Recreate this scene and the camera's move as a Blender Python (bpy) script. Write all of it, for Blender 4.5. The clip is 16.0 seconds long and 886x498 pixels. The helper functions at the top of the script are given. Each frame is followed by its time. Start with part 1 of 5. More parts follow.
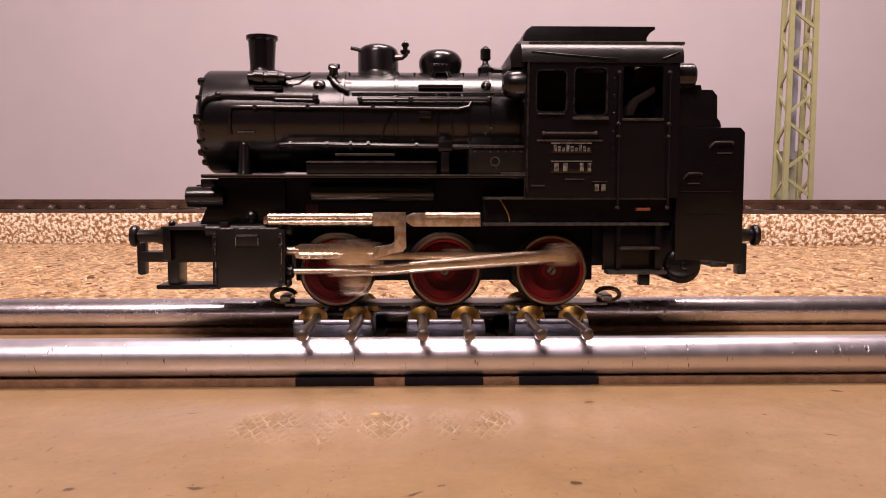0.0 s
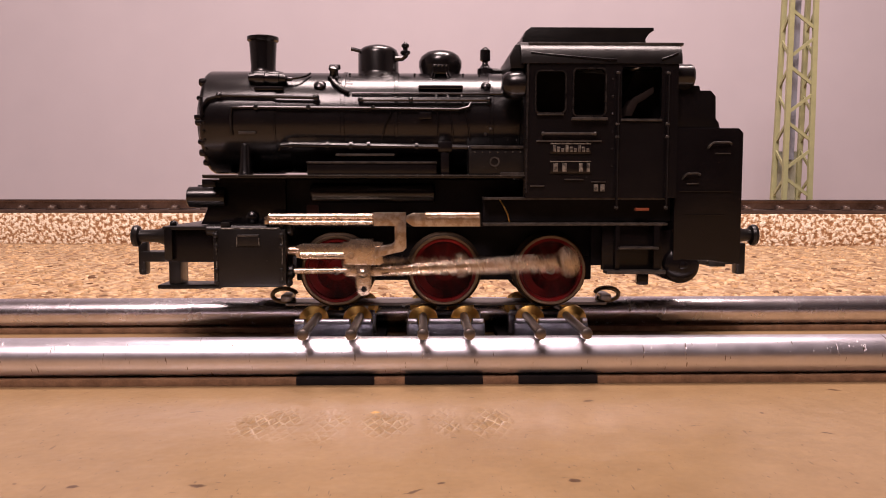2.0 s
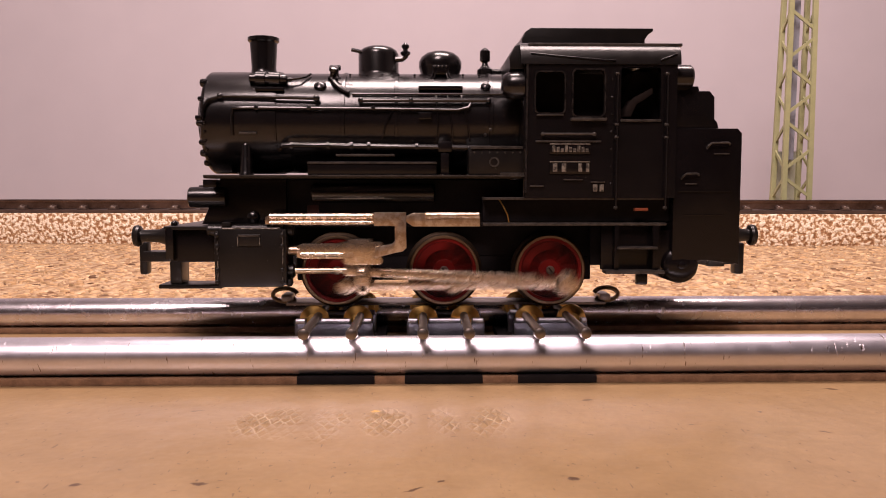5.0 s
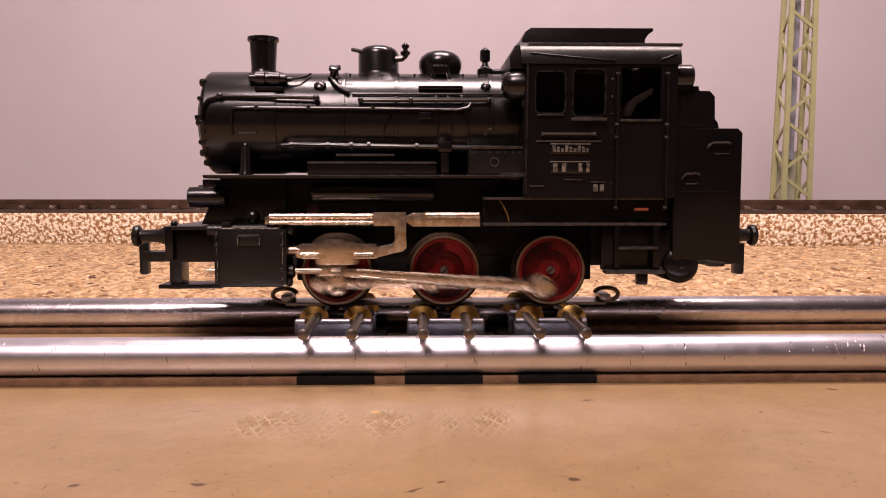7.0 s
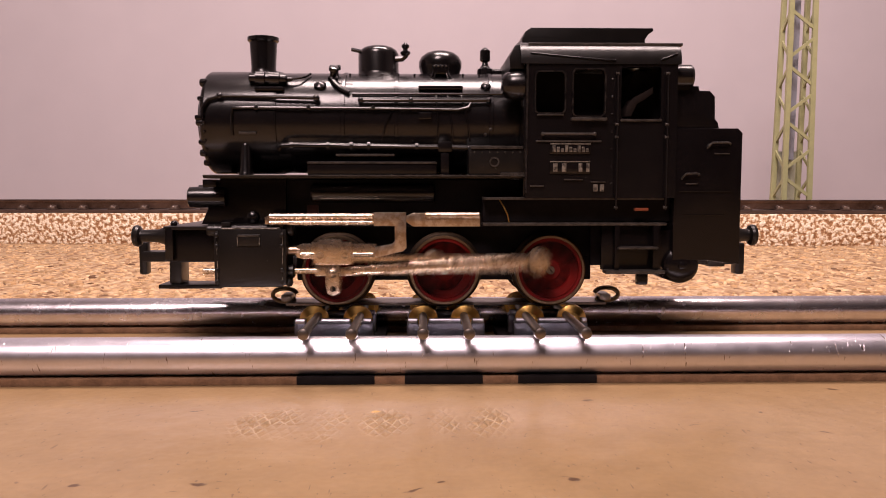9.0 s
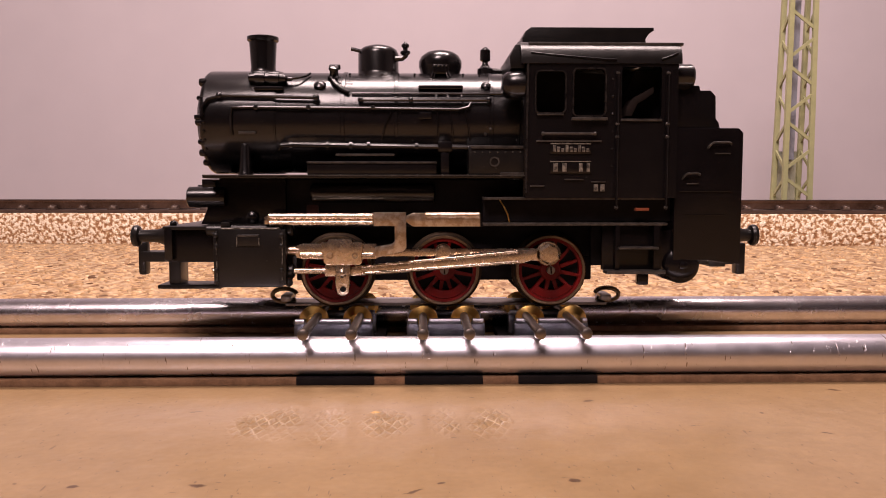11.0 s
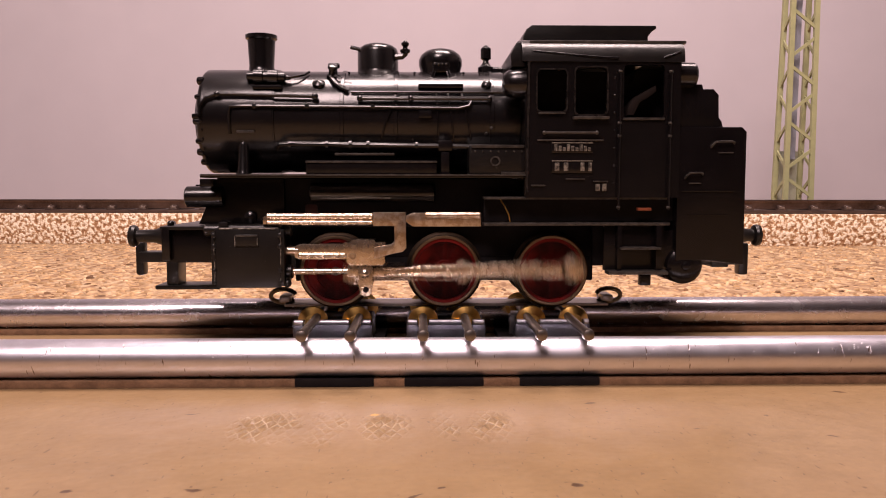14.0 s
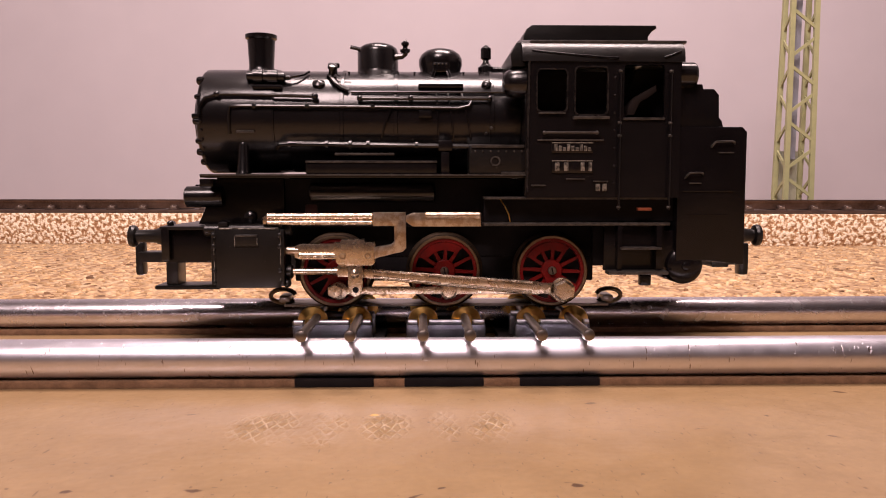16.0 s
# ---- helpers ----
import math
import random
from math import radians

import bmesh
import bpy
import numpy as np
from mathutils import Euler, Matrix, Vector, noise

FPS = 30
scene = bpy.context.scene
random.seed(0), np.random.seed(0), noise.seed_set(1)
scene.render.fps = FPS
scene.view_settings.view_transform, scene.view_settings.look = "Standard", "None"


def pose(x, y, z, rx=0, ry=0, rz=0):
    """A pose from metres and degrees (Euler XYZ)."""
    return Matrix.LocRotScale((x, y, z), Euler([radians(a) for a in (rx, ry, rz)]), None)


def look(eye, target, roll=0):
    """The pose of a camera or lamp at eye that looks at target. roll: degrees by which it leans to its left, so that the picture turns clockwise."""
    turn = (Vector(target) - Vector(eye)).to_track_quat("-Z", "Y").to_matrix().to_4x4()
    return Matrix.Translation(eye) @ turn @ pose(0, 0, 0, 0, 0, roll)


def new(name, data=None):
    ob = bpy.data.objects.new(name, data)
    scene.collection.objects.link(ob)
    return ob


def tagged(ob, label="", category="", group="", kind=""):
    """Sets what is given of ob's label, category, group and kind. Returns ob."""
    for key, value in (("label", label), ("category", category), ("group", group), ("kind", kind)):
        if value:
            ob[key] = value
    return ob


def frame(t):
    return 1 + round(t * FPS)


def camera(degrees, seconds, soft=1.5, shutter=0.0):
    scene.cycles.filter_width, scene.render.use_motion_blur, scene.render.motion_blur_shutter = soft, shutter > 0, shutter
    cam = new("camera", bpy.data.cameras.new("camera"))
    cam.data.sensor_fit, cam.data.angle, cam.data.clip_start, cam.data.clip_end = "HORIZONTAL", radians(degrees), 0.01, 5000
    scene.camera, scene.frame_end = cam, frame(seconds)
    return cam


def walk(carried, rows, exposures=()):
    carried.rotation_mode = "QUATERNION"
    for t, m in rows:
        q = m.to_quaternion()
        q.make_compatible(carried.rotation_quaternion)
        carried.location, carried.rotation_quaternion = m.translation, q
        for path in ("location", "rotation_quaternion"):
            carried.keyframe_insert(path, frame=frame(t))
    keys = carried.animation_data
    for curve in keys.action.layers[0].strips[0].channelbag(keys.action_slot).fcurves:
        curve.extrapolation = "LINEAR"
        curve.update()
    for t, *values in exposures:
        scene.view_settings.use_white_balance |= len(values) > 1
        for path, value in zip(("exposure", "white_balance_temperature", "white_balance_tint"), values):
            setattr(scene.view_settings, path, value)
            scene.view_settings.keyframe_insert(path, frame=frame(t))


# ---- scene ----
LENS = 60.1
cam = camera(LENS, 16.0, 1.0, 0.6)

# the camera breathes to and fro along one line; the numbers are its distance relative to the nearest rest
EYE = Vector((0.0, -0.144, 0.0291))
WAY = Vector((0.0, 0.9988, -0.0479))
BREATH = ((0, 1107), (0.5, 1098), (1, 1095), (1.5, 1105), (2, 1101), (4.2, 1101), (6.3, 1087), (6.6, 1087), (7, 1098), (9.2, 1098),
          (11.3, 1101), (12, 1101), (12.5, 1110), (13, 1089), (13.5, 1098), (14, 1112), (14.5, 1101), (15.5, 1101), (16, 1113))


def camera_row(t, spread):
    eye = EYE + WAY * (0.134 * (1 - 1098.0 / spread))
    return t, Matrix.Translation(eye) @ pose(0, 0, 0, 90 - 4.473, 0, -1.437)


walk(cam, [camera_row(t, s) for t, s in BREATH], ((0, 0.0), (14.0, 0.0), (14.5, 0.07), (16, 0.07)))

# ---- light ----
MM = 0.001
world = bpy.data.worlds.new("room_air")
scene.world = world
world.use_nodes = True
world.node_tree.nodes["Background"].inputs[0].default_value = (0.9, 0.8, 0.75, 1)
world.node_tree.nodes["Background"].inputs[1].default_value = 0.02


def area_lamp(name, at, target, sx, sy, watts, colour):
    data = bpy.data.lights.new(name, "AREA")
    data.shape, data.size, data.size_y, data.energy, data.color = "RECTANGLE", sx, sy, watts, colour
    ob = new(name, data)
    ob.matrix_world = look(at, target)
    return ob


# a lamp over the bench, and the wider room light from before it
area_lamp("bench_lamp", (0.05, 0.04, 0.50), (0.05, 0.10, 0.0), 0.30, 0.14, 4.5, (1.0, 0.77, 0.74))
area_lamp("room_lamp", (-0.27, -0.76, 1.07), (0.0, 0.10, 0.04), 0.40, 0.46, 14.8, (1.0, 0.755, 0.74))


# ---- materials ----
def material(name, base, rough=0.5, metal=0.0, second=None, scale=400.0, amount=0.5, bump=0.0, bump_scale=None, rough_var=0.0, coat=0.0):
    m = bpy.data.materials.new(name)
    m.use_nodes = True
    nt = m.node_tree
    bs = nt.nodes["Principled BSDF"]
    bs.inputs["Base Color"].default_value = (*base, 1)
    bs.inputs["Roughness"].default_value = rough
    bs.inputs["Metallic"].default_value = metal
    bs.inputs["Coat Weight"].default_value = coat
    co = nt.nodes.new("ShaderNodeTexCoord")

    def noisy(sc, detail=4.0):
        n = nt.nodes.new("ShaderNodeTexNoise")
        n.inputs["Scale"].default_value, n.inputs["Detail"].default_value = sc, detail
        nt.links.new(co.outputs["Object"], n.inputs["Vector"])
        return n
    if second:
        n1, n2 = noisy(scale), noisy(scale * 7.3)
        add = nt.nodes.new("ShaderNodeMath")
        add.operation = "MULTIPLY_ADD"
        nt.links.new(n2.outputs["Fac"], add.inputs[0])
        add.inputs[1].default_value = 0.4
        nt.links.new(n1.outputs["Fac"], add.inputs[2])
        ramp = nt.nodes.new("ShaderNodeValToRGB")
        ramp.color_ramp.elements[0].position = 0.7 - amount * 0.4
        ramp.color_ramp.elements[1].position = 0.7 + amount * 0.4
        ramp.color_ramp.elements[0].color = (*base, 1)
        ramp.color_ramp.elements[1].color = (*second, 1)
        nt.links.new(add.outputs[0], ramp.inputs[0])
        nt.links.new(ramp.outputs[0], bs.inputs["Base Color"])
    if bump:
        n3 = noisy(bump_scale or scale * 3)
        b = nt.nodes.new("ShaderNodeBump")
        b.inputs["Strength"].default_value, b.inputs["Distance"].default_value = bump, 0.0003
        nt.links.new(n3.outputs["Fac"], b.inputs["Height"])
        nt.links.new(b.outputs[0], bs.inputs["Normal"])
    if rough_var:
        n4 = noisy(scale * 1.7)
        mr = nt.nodes.new("ShaderNodeMapRange")
        mr.inputs[3].default_value, mr.inputs[4].default_value = max(0.02, rough - rough_var), rough + rough_var
        nt.links.new(n4.outputs["Fac"], mr.inputs[0])
        nt.links.new(mr.outputs[0], bs.inputs["Roughness"])
    return m


BLACK = material("black_plastic", (0.0046, 0.0038, 0.0042), 0.23, 0, (0.0066, 0.0054, 0.0060), 300, 0.6, 0.05, 520, 0.06)
BLACK.node_tree.nodes["Principled BSDF"].inputs["Specular IOR Level"].default_value = 0.6
DULLBLACK = material("dull_black_plastic", (0.0046, 0.0036, 0.0040), 0.22, 0, (0.0070, 0.0056, 0.0060), 300, 0.6, 0.04, 520, 0.05)
DULLBLACK.node_tree.nodes["Principled BSDF"].inputs["Specular IOR Level"].default_value = 0.32
MATTBLACK = material("dull_black_metal", (0.005, 0.0045, 0.0045), 0.33, 0, (0.010, 0.0085, 0.008), 350, 0.5, 0.08, 1800, 0.08)
DARK = material("dark_chassis", (0.009, 0.0075, 0.0085), 0.6, 0, (0.014, 0.012, 0.013), 300, 0.5)
DARK.node_tree.nodes["Principled BSDF"].inputs["Specular IOR Level"].default_value = 0.1
RED = material("red_wheel_plastic", (0.207, 0.0043, 0.0034), 0.5, 0, (0.122, 0.0034, 0.0026), 500, 0.5)
RED.node_tree.nodes["Principled BSDF"].inputs["Specular IOR Level"].default_value = 0.25
TYRE = material("nickel_tyre", (0.29, 0.215, 0.14), 0.42, 1.0, (0.19, 0.135, 0.085), 600, 0.6)
# the tyre's metal again, with the shade behind the wheel face in its colour
FLANGE = material("shaded_flange", (0.055, 0.04, 0.028), 0.5, 1.0, (0.035, 0.024, 0.017), 600, 0.6)
COIL = material("faded_coil", (0.05, 0.009, 0.005), 0.7, 0, (0.03, 0.006, 0.004), 800, 0.5)
LATH = material("brown_stained_lath", (0.27, 0.155, 0.085), 0.75, 0, (0.13, 0.07, 0.036), 420, 0.5, 0.6, 1100)
STEEL = material("nickel_rod_steel", (0.80, 0.69, 0.56), 0.27, 1.0, (0.64, 0.52, 0.39), 500, 0.6, 0.05, 2000, 0.06)
RUSTY = material("rusted_nickel", (0.72, 0.64, 0.55), 0.34, 1.0, (0.52, 0.39, 0.27), 900, 0.25, 0.15, 2500, 0.1)
ALU = material("aluminium_rod", (0.78, 0.77, 0.86), 0.36, 1.0, (0.70, 0.69, 0.76), 260, 0.6, 0.06, 900, 0.08)
ALUSHINY = material("polished_aluminium_rod", (0.75, 0.73, 0.78), 0.26, 1.0, (0.60, 0.57, 0.60), 260, 0.6, 0.04, 900, 0.06)
BRASS = material("turned_brass", (0.92, 0.62, 0.22), 0.30, 1.0, (0.72, 0.43, 0.11), 700, 0.6)
AXLE = material("steel_axle", (0.30, 0.27, 0.25), 0.34, 1.0, (0.22, 0.19, 0.17), 600, 0.5)
# carrier metal made brighter, for the highlight on the cheeks' upper bevel
RIM = material("lit_rim", (0.50, 0.50, 0.56), 0.42, 1.0, (0.40, 0.40, 0.45), 700, 0.5)
CARRIER = material("grey_blue_carrier", (0.17, 0.175, 0.205), 0.30, 1.0, (0.12, 0.125, 0.15), 500, 0.5)
LETTER = material("worn_silver_print", (0.34, 0.31, 0.26), 0.45, 0.4, (0.05, 0.045, 0.04), 1600, 0.35)
# lighter than the motor's own dark, for where light falls on it
LITMOTOR = material("lit_motor_metal", (0.022, 0.015, 0.013), 0.8, 0, (0.012, 0.009, 0.008), 500, 0.5)
LITMOTOR.node_tree.nodes["Principled BSDF"].inputs["Specular IOR Level"].default_value = 0.1
# rubbed edges, and edges and studs whose glint is put into a lighter colour
EDGE = material("rubbed_lit_edge", (0.10, 0.09, 0.08), 0.3, 0.3, (0.03, 0.027, 0.025), 900, 0.5)
# for the unseen front wall, dark so that the black sides mirror little
BROWNWALL = material("unseen_dark_wall", (0.10, 0.066, 0.06), 0.7, 0, (0.07, 0.046, 0.042), 6, 0.6)
WALLMAT = material("lilac_grey_wall", (0.479, 0.448, 0.483), 0.8, 0, (0.426, 0.395, 0.429), 5, 0.7, 0.04, 300)
# for the unseen floor, dark for the same reflections
FLOORMAT = material("unseen_dark_floor", (0.045, 0.03, 0.024), 0.6, 0, (0.03, 0.02, 0.016), 4, 0.6)
# for unseen side walls and ceiling, pale to brighten what the rods mirror
PLAIN = material("room_paint", (0.58, 0.52, 0.49), 0.9, 0, (0.52, 0.46, 0.43), 3, 0.6)
MAST = material("pale_green_mast", (0.336, 0.336, 0.176), 0.5, 0, (0.272, 0.280, 0.144), 150, 0.5)
DUCT = material("grey_blue_duct", (0.240, 0.248, 0.288), 0.5, 0, (0.192, 0.200, 0.232), 120, 0.5)
MASTGREY = material("grey_green_gusset", (0.336, 0.344, 0.264), 0.5, 0, (0.304, 0.304, 0.232), 150, 0.5)
TRACK = material("brown_black_track", (0.043, 0.028, 0.023), 0.40, 0.1, (0.085, 0.055, 0.043), 150, 0.6)
RAIL = material("dark_rail", (0.24, 0.17, 0.145), 0.3, 0.9, (0.12, 0.08, 0.065), 120, 0.5)
# the lit lamp's orange glow, put in as a plain lens colour
LENSMAT = material("glow_tinted_lens", (0.75, 0.28, 0.08), 0.2)
CLIP = material("worn_track_clip", (0.30, 0.25, 0.22), 0.35, 0.5, (0.16, 0.12, 0.10), 700, 0.5)
COPPER = material("copper_tab", (0.34, 0.09, 0.04), 0.5, 0.3, (0.20, 0.05, 0.02), 900, 0.5)


STAINS = ((-22.3, -69.8, 1.3, 0.55, 0), (15.1, -69.4, 0.85, 0.8, 0), (22.6, -40.7, 1.3, 0.7, 10), (59.5, -35.7, 1.6, 0.7, -25), (68.6, -30.4, 2.4, 0.7, 0),
          (1.8, -69.7, 0.8, 0.5, 30), (6.7, -38.6, 0.5, 0.45, 0), (48.3, -55.2, 1.1, 0.35, -35), (-34.5, -69.8, 0.7, 0.5, 0),
          (33.0, -52.0, 0.8, 0.3, 15), (-30.0, -44.5, 1.6, 0.35, 5), (-1.0, -71.8, 1.6, 0.35, 30), (44.0, -47.0, 0.5, 0.6, 0), (0.6, -48.5, 0.35, 0.45, 0))
CRACKS = ((-19.4, -50.0, 3.4, 4.6), (-12.0, -50.6, 2.0, 4.6), (-4.9, -50.0, 2.4, 3.8), (2.6, -49.8, 1.4, 4.0), (8.1, -50.2, 2.2, 4.4))


def table_material():
    m = material("varnished_tan_board", (0.285, 0.192, 0.100), 0.33, 0, (0.218, 0.140, 0.066), 34, 0.7, 0, None, 0.07)
    nt = m.node_tree
    bs = nt.nodes["Principled BSDF"]
    co = nt.nodes.new("ShaderNodeTexCoord")
    wob = nt.nodes.new("ShaderNodeTexNoise")
    wob.inputs["Scale"].default_value, wob.inputs["Detail"].default_value = 900, 3
    nt.links.new(co.outputs["Object"], wob.inputs["Vector"])
    off = nt.nodes.new("ShaderNodeVectorMath")
    off.operation = "MULTIPLY_ADD"
    nt.links.new(wob.outputs["Color"], off.inputs[0])
    off.inputs[1].default_value = (0.0012, 0.0012, 0)
    nt.links.new(co.outputs["Object"], off.inputs[2])

    def blot(x, y, rx, ry, turn, soft):
        mp = nt.nodes.new("ShaderNodeMapping")
        mp.vector_type = "TEXTURE"
        mp.inputs["Location"].default_value = (x * MM + 0.0006, y * MM + 0.0006, 0)
        mp.inputs["Rotation"].default_value = (0, 0, radians(turn))
        mp.inputs["Scale"].default_value = (rx * MM * (0.6 if soft < 0.4 else 1), ry * MM * (0.6 if soft < 0.4 else 1), 1)
        nt.links.new(off.outputs[0], mp.inputs[0])
        ln = nt.nodes.new("ShaderNodeVectorMath")
        ln.operation = "LENGTH"
        nt.links.new(mp.outputs[0], ln.inputs[0])
        mr = nt.nodes.new("ShaderNodeMapRange")
        mr.inputs[1].default_value, mr.inputs[2].default_value = 1.0 + soft, 1.0 - soft
        nt.links.new(ln.outputs["Value"], mr.inputs[0])
        return mr.outputs[0]

    def union(socks):
        total = socks[0]
        for q in socks[1:]:
            mx = nt.nodes.new("ShaderNodeMath")
            mx.operation = "MAXIMUM"
            nt.links.new(total, mx.inputs[0])
            nt.links.new(q, mx.inputs[1])
            total = mx.outputs[0]
        return total

    def calc(op, p, q):
        n = nt.nodes.new("ShaderNodeMath")
        n.operation = op
        for i, v in enumerate((p, q)):
            if isinstance(v, (int, float)):
                n.inputs[i].default_value = v
            else:
                nt.links.new(v, n.inputs[i])
        return n.outputs[0]

    def scratches(scale, turn, level):
        mp = nt.nodes.new("ShaderNodeMapping")
        mp.inputs["Rotation"].default_value = (0, 0, radians(turn))
        mp.inputs["Scale"].default_value = scale
        nt.links.new(co.outputs["Object"], mp.inputs[0])
        n = nt.nodes.new("ShaderNodeTexNoise")
        n.inputs["Scale"].default_value, n.inputs["Detail"].default_value = 1.0, 2.0
        nt.links.new(mp.outputs[0], n.inputs["Vector"])
        mr = nt.nodes.new("ShaderNodeMapRange")
        mr.inputs[1].default_value, mr.inputs[2].default_value = level, level + 0.05
        nt.links.new(n.outputs["Fac"], mr.inputs[0])
        return mr.outputs[0]

    stain = union([blot(*st, 0.25) for st in STAINS])
    marks = union([scratches((1700, 700, 1), 60, 0.68), scratches((1500, 300, 1), 25, 0.70), scratches((500, 1100, 1), 12, 0.705), scratches((900, 620, 1), 0, 0.705)])
    # crazed patches of varnish
    marks_wide = scratches((140, 110, 1), 0, 0.46)
    mpv = nt.nodes.new("ShaderNodeMapping")
    mpv.inputs["Scale"].default_value = (1000, 420, 1)
    nt.links.new(co.outputs["Object"], mpv.inputs[0])
    cross = nt.nodes.new("ShaderNodeMapping")
    cross.inputs["Rotation"].default_value = (0, 0, radians(43))
    nt.links.new(mpv.outputs[0], cross.inputs[0])
    vo = nt.nodes.new("ShaderNodeTexVoronoi")
    vo.feature = "DISTANCE_TO_EDGE"
    vo.inputs["Scale"].default_value = 1.0
    vo.inputs["Randomness"].default_value = 0.3
    nt.links.new(cross.outputs[0], vo.inputs["Vector"])
    line = nt.nodes.new("ShaderNodeMapRange")
    line.inputs[1].default_value, line.inputs[2].default_value = 0.13, 0.03
    nt.links.new(vo.outputs["Distance"], line.inputs[0])
    patch = calc("MULTIPLY", union([blot(x, y, rx * 0.8, ry * 0.9, 0, 0.9) for x, y, rx, ry in CRACKS]), calc("ADD", 0.3, calc("MULTIPLY", marks_wide, 0.7)))
    gone = nt.nodes.new("ShaderNodeTexNoise")
    gone.inputs["Scale"].default_value = 330
    nt.links.new(co.outputs["Object"], gone.inputs["Vector"])
    keep = nt.nodes.new("ShaderNodeMapRange")
    keep.inputs[1].default_value, keep.inputs[2].default_value = 0.40, 0.54
    nt.links.new(gone.outputs["Fac"], keep.inputs[0])
    crack = calc("MULTIPLY", calc("MULTIPLY", line.outputs[0], patch), keep.outputs[0])
    dark = calc("MAXIMUM", calc("MULTIPLY", stain, 0.85), calc("MAXIMUM", calc("MULTIPLY", marks, 0.55), calc("MULTIPLY", crack, 0.05)))
    src = bs.inputs["Base Color"].links[0].from_socket
    mix = nt.nodes.new("ShaderNodeMixRGB")
    nt.links.new(dark, mix.inputs[0])
    nt.links.new(src, mix.inputs[1])
    mix.inputs[2].default_value = (0.06, 0.03, 0.018, 1)
    # pale lifted varnish along the cracks, with their glint put into the colour
    pale = nt.nodes.new("ShaderNodeMixRGB")
    nt.links.new(calc("MULTIPLY", crack, 0.65), pale.inputs[0])
    nt.links.new(mix.outputs[0], pale.inputs[1])
    pale.inputs[2].default_value = (0.66, 0.54, 0.40, 1)
    fleck = nt.nodes.new("ShaderNodeMixRGB")
    nt.links.new(blot(-6.4, -45.5, 1.0, 0.8, 20, 0.2), fleck.inputs[0])
    nt.links.new(pale.outputs[0], fleck.inputs[1])
    fleck.inputs[2].default_value = (0.62, 0.38, 0.10, 1)
    tone = fleck.outputs[0]
    for sc, lo, hi in ((1100, 0.95, 1.04), (170, 0.95, 1.04)):
        gr = nt.nodes.new("ShaderNodeTexNoise")
        gr.inputs["Scale"].default_value, gr.inputs["Detail"].default_value = sc, 3
        nt.links.new(co.outputs["Object"], gr.inputs["Vector"])
        mr = nt.nodes.new("ShaderNodeMapRange")
        mr.inputs[1].default_value, mr.inputs[2].default_value = 0.35, 0.65
        mr.inputs[3].default_value, mr.inputs[4].default_value = lo, hi
        nt.links.new(gr.outputs["Fac"], mr.inputs[0])
        sv = nt.nodes.new("ShaderNodeVectorMath")
        sv.operation = "SCALE"
        nt.links.new(tone, sv.inputs[0])
        nt.links.new(mr.outputs[0], sv.inputs["Scale"])
        tone = sv.outputs[0]
    nt.links.new(tone, bs.inputs["Base Color"])
    # low swells between the cracks, and a fine grain
    fine = nt.nodes.new("ShaderNodeTexNoise")
    fine.inputs["Scale"].default_value = 260
    nt.links.new(co.outputs["Object"], fine.inputs["Vector"])
    swell = calc("MULTIPLY", calc("MULTIPLY", vo.outputs["Distance"], patch), 5.0)
    height = calc("ADD", swell, calc("MULTIPLY", fine.outputs["Fac"], 0.7))
    bump = nt.nodes.new("ShaderNodeBump")
    bump.inputs["Strength"].default_value, bump.inputs["Distance"].default_value = 0.6, 0.0003
    nt.links.new(height, bump.inputs["Height"])
    nt.links.new(bump.outputs[0], bs.inputs["Normal"])
    return m


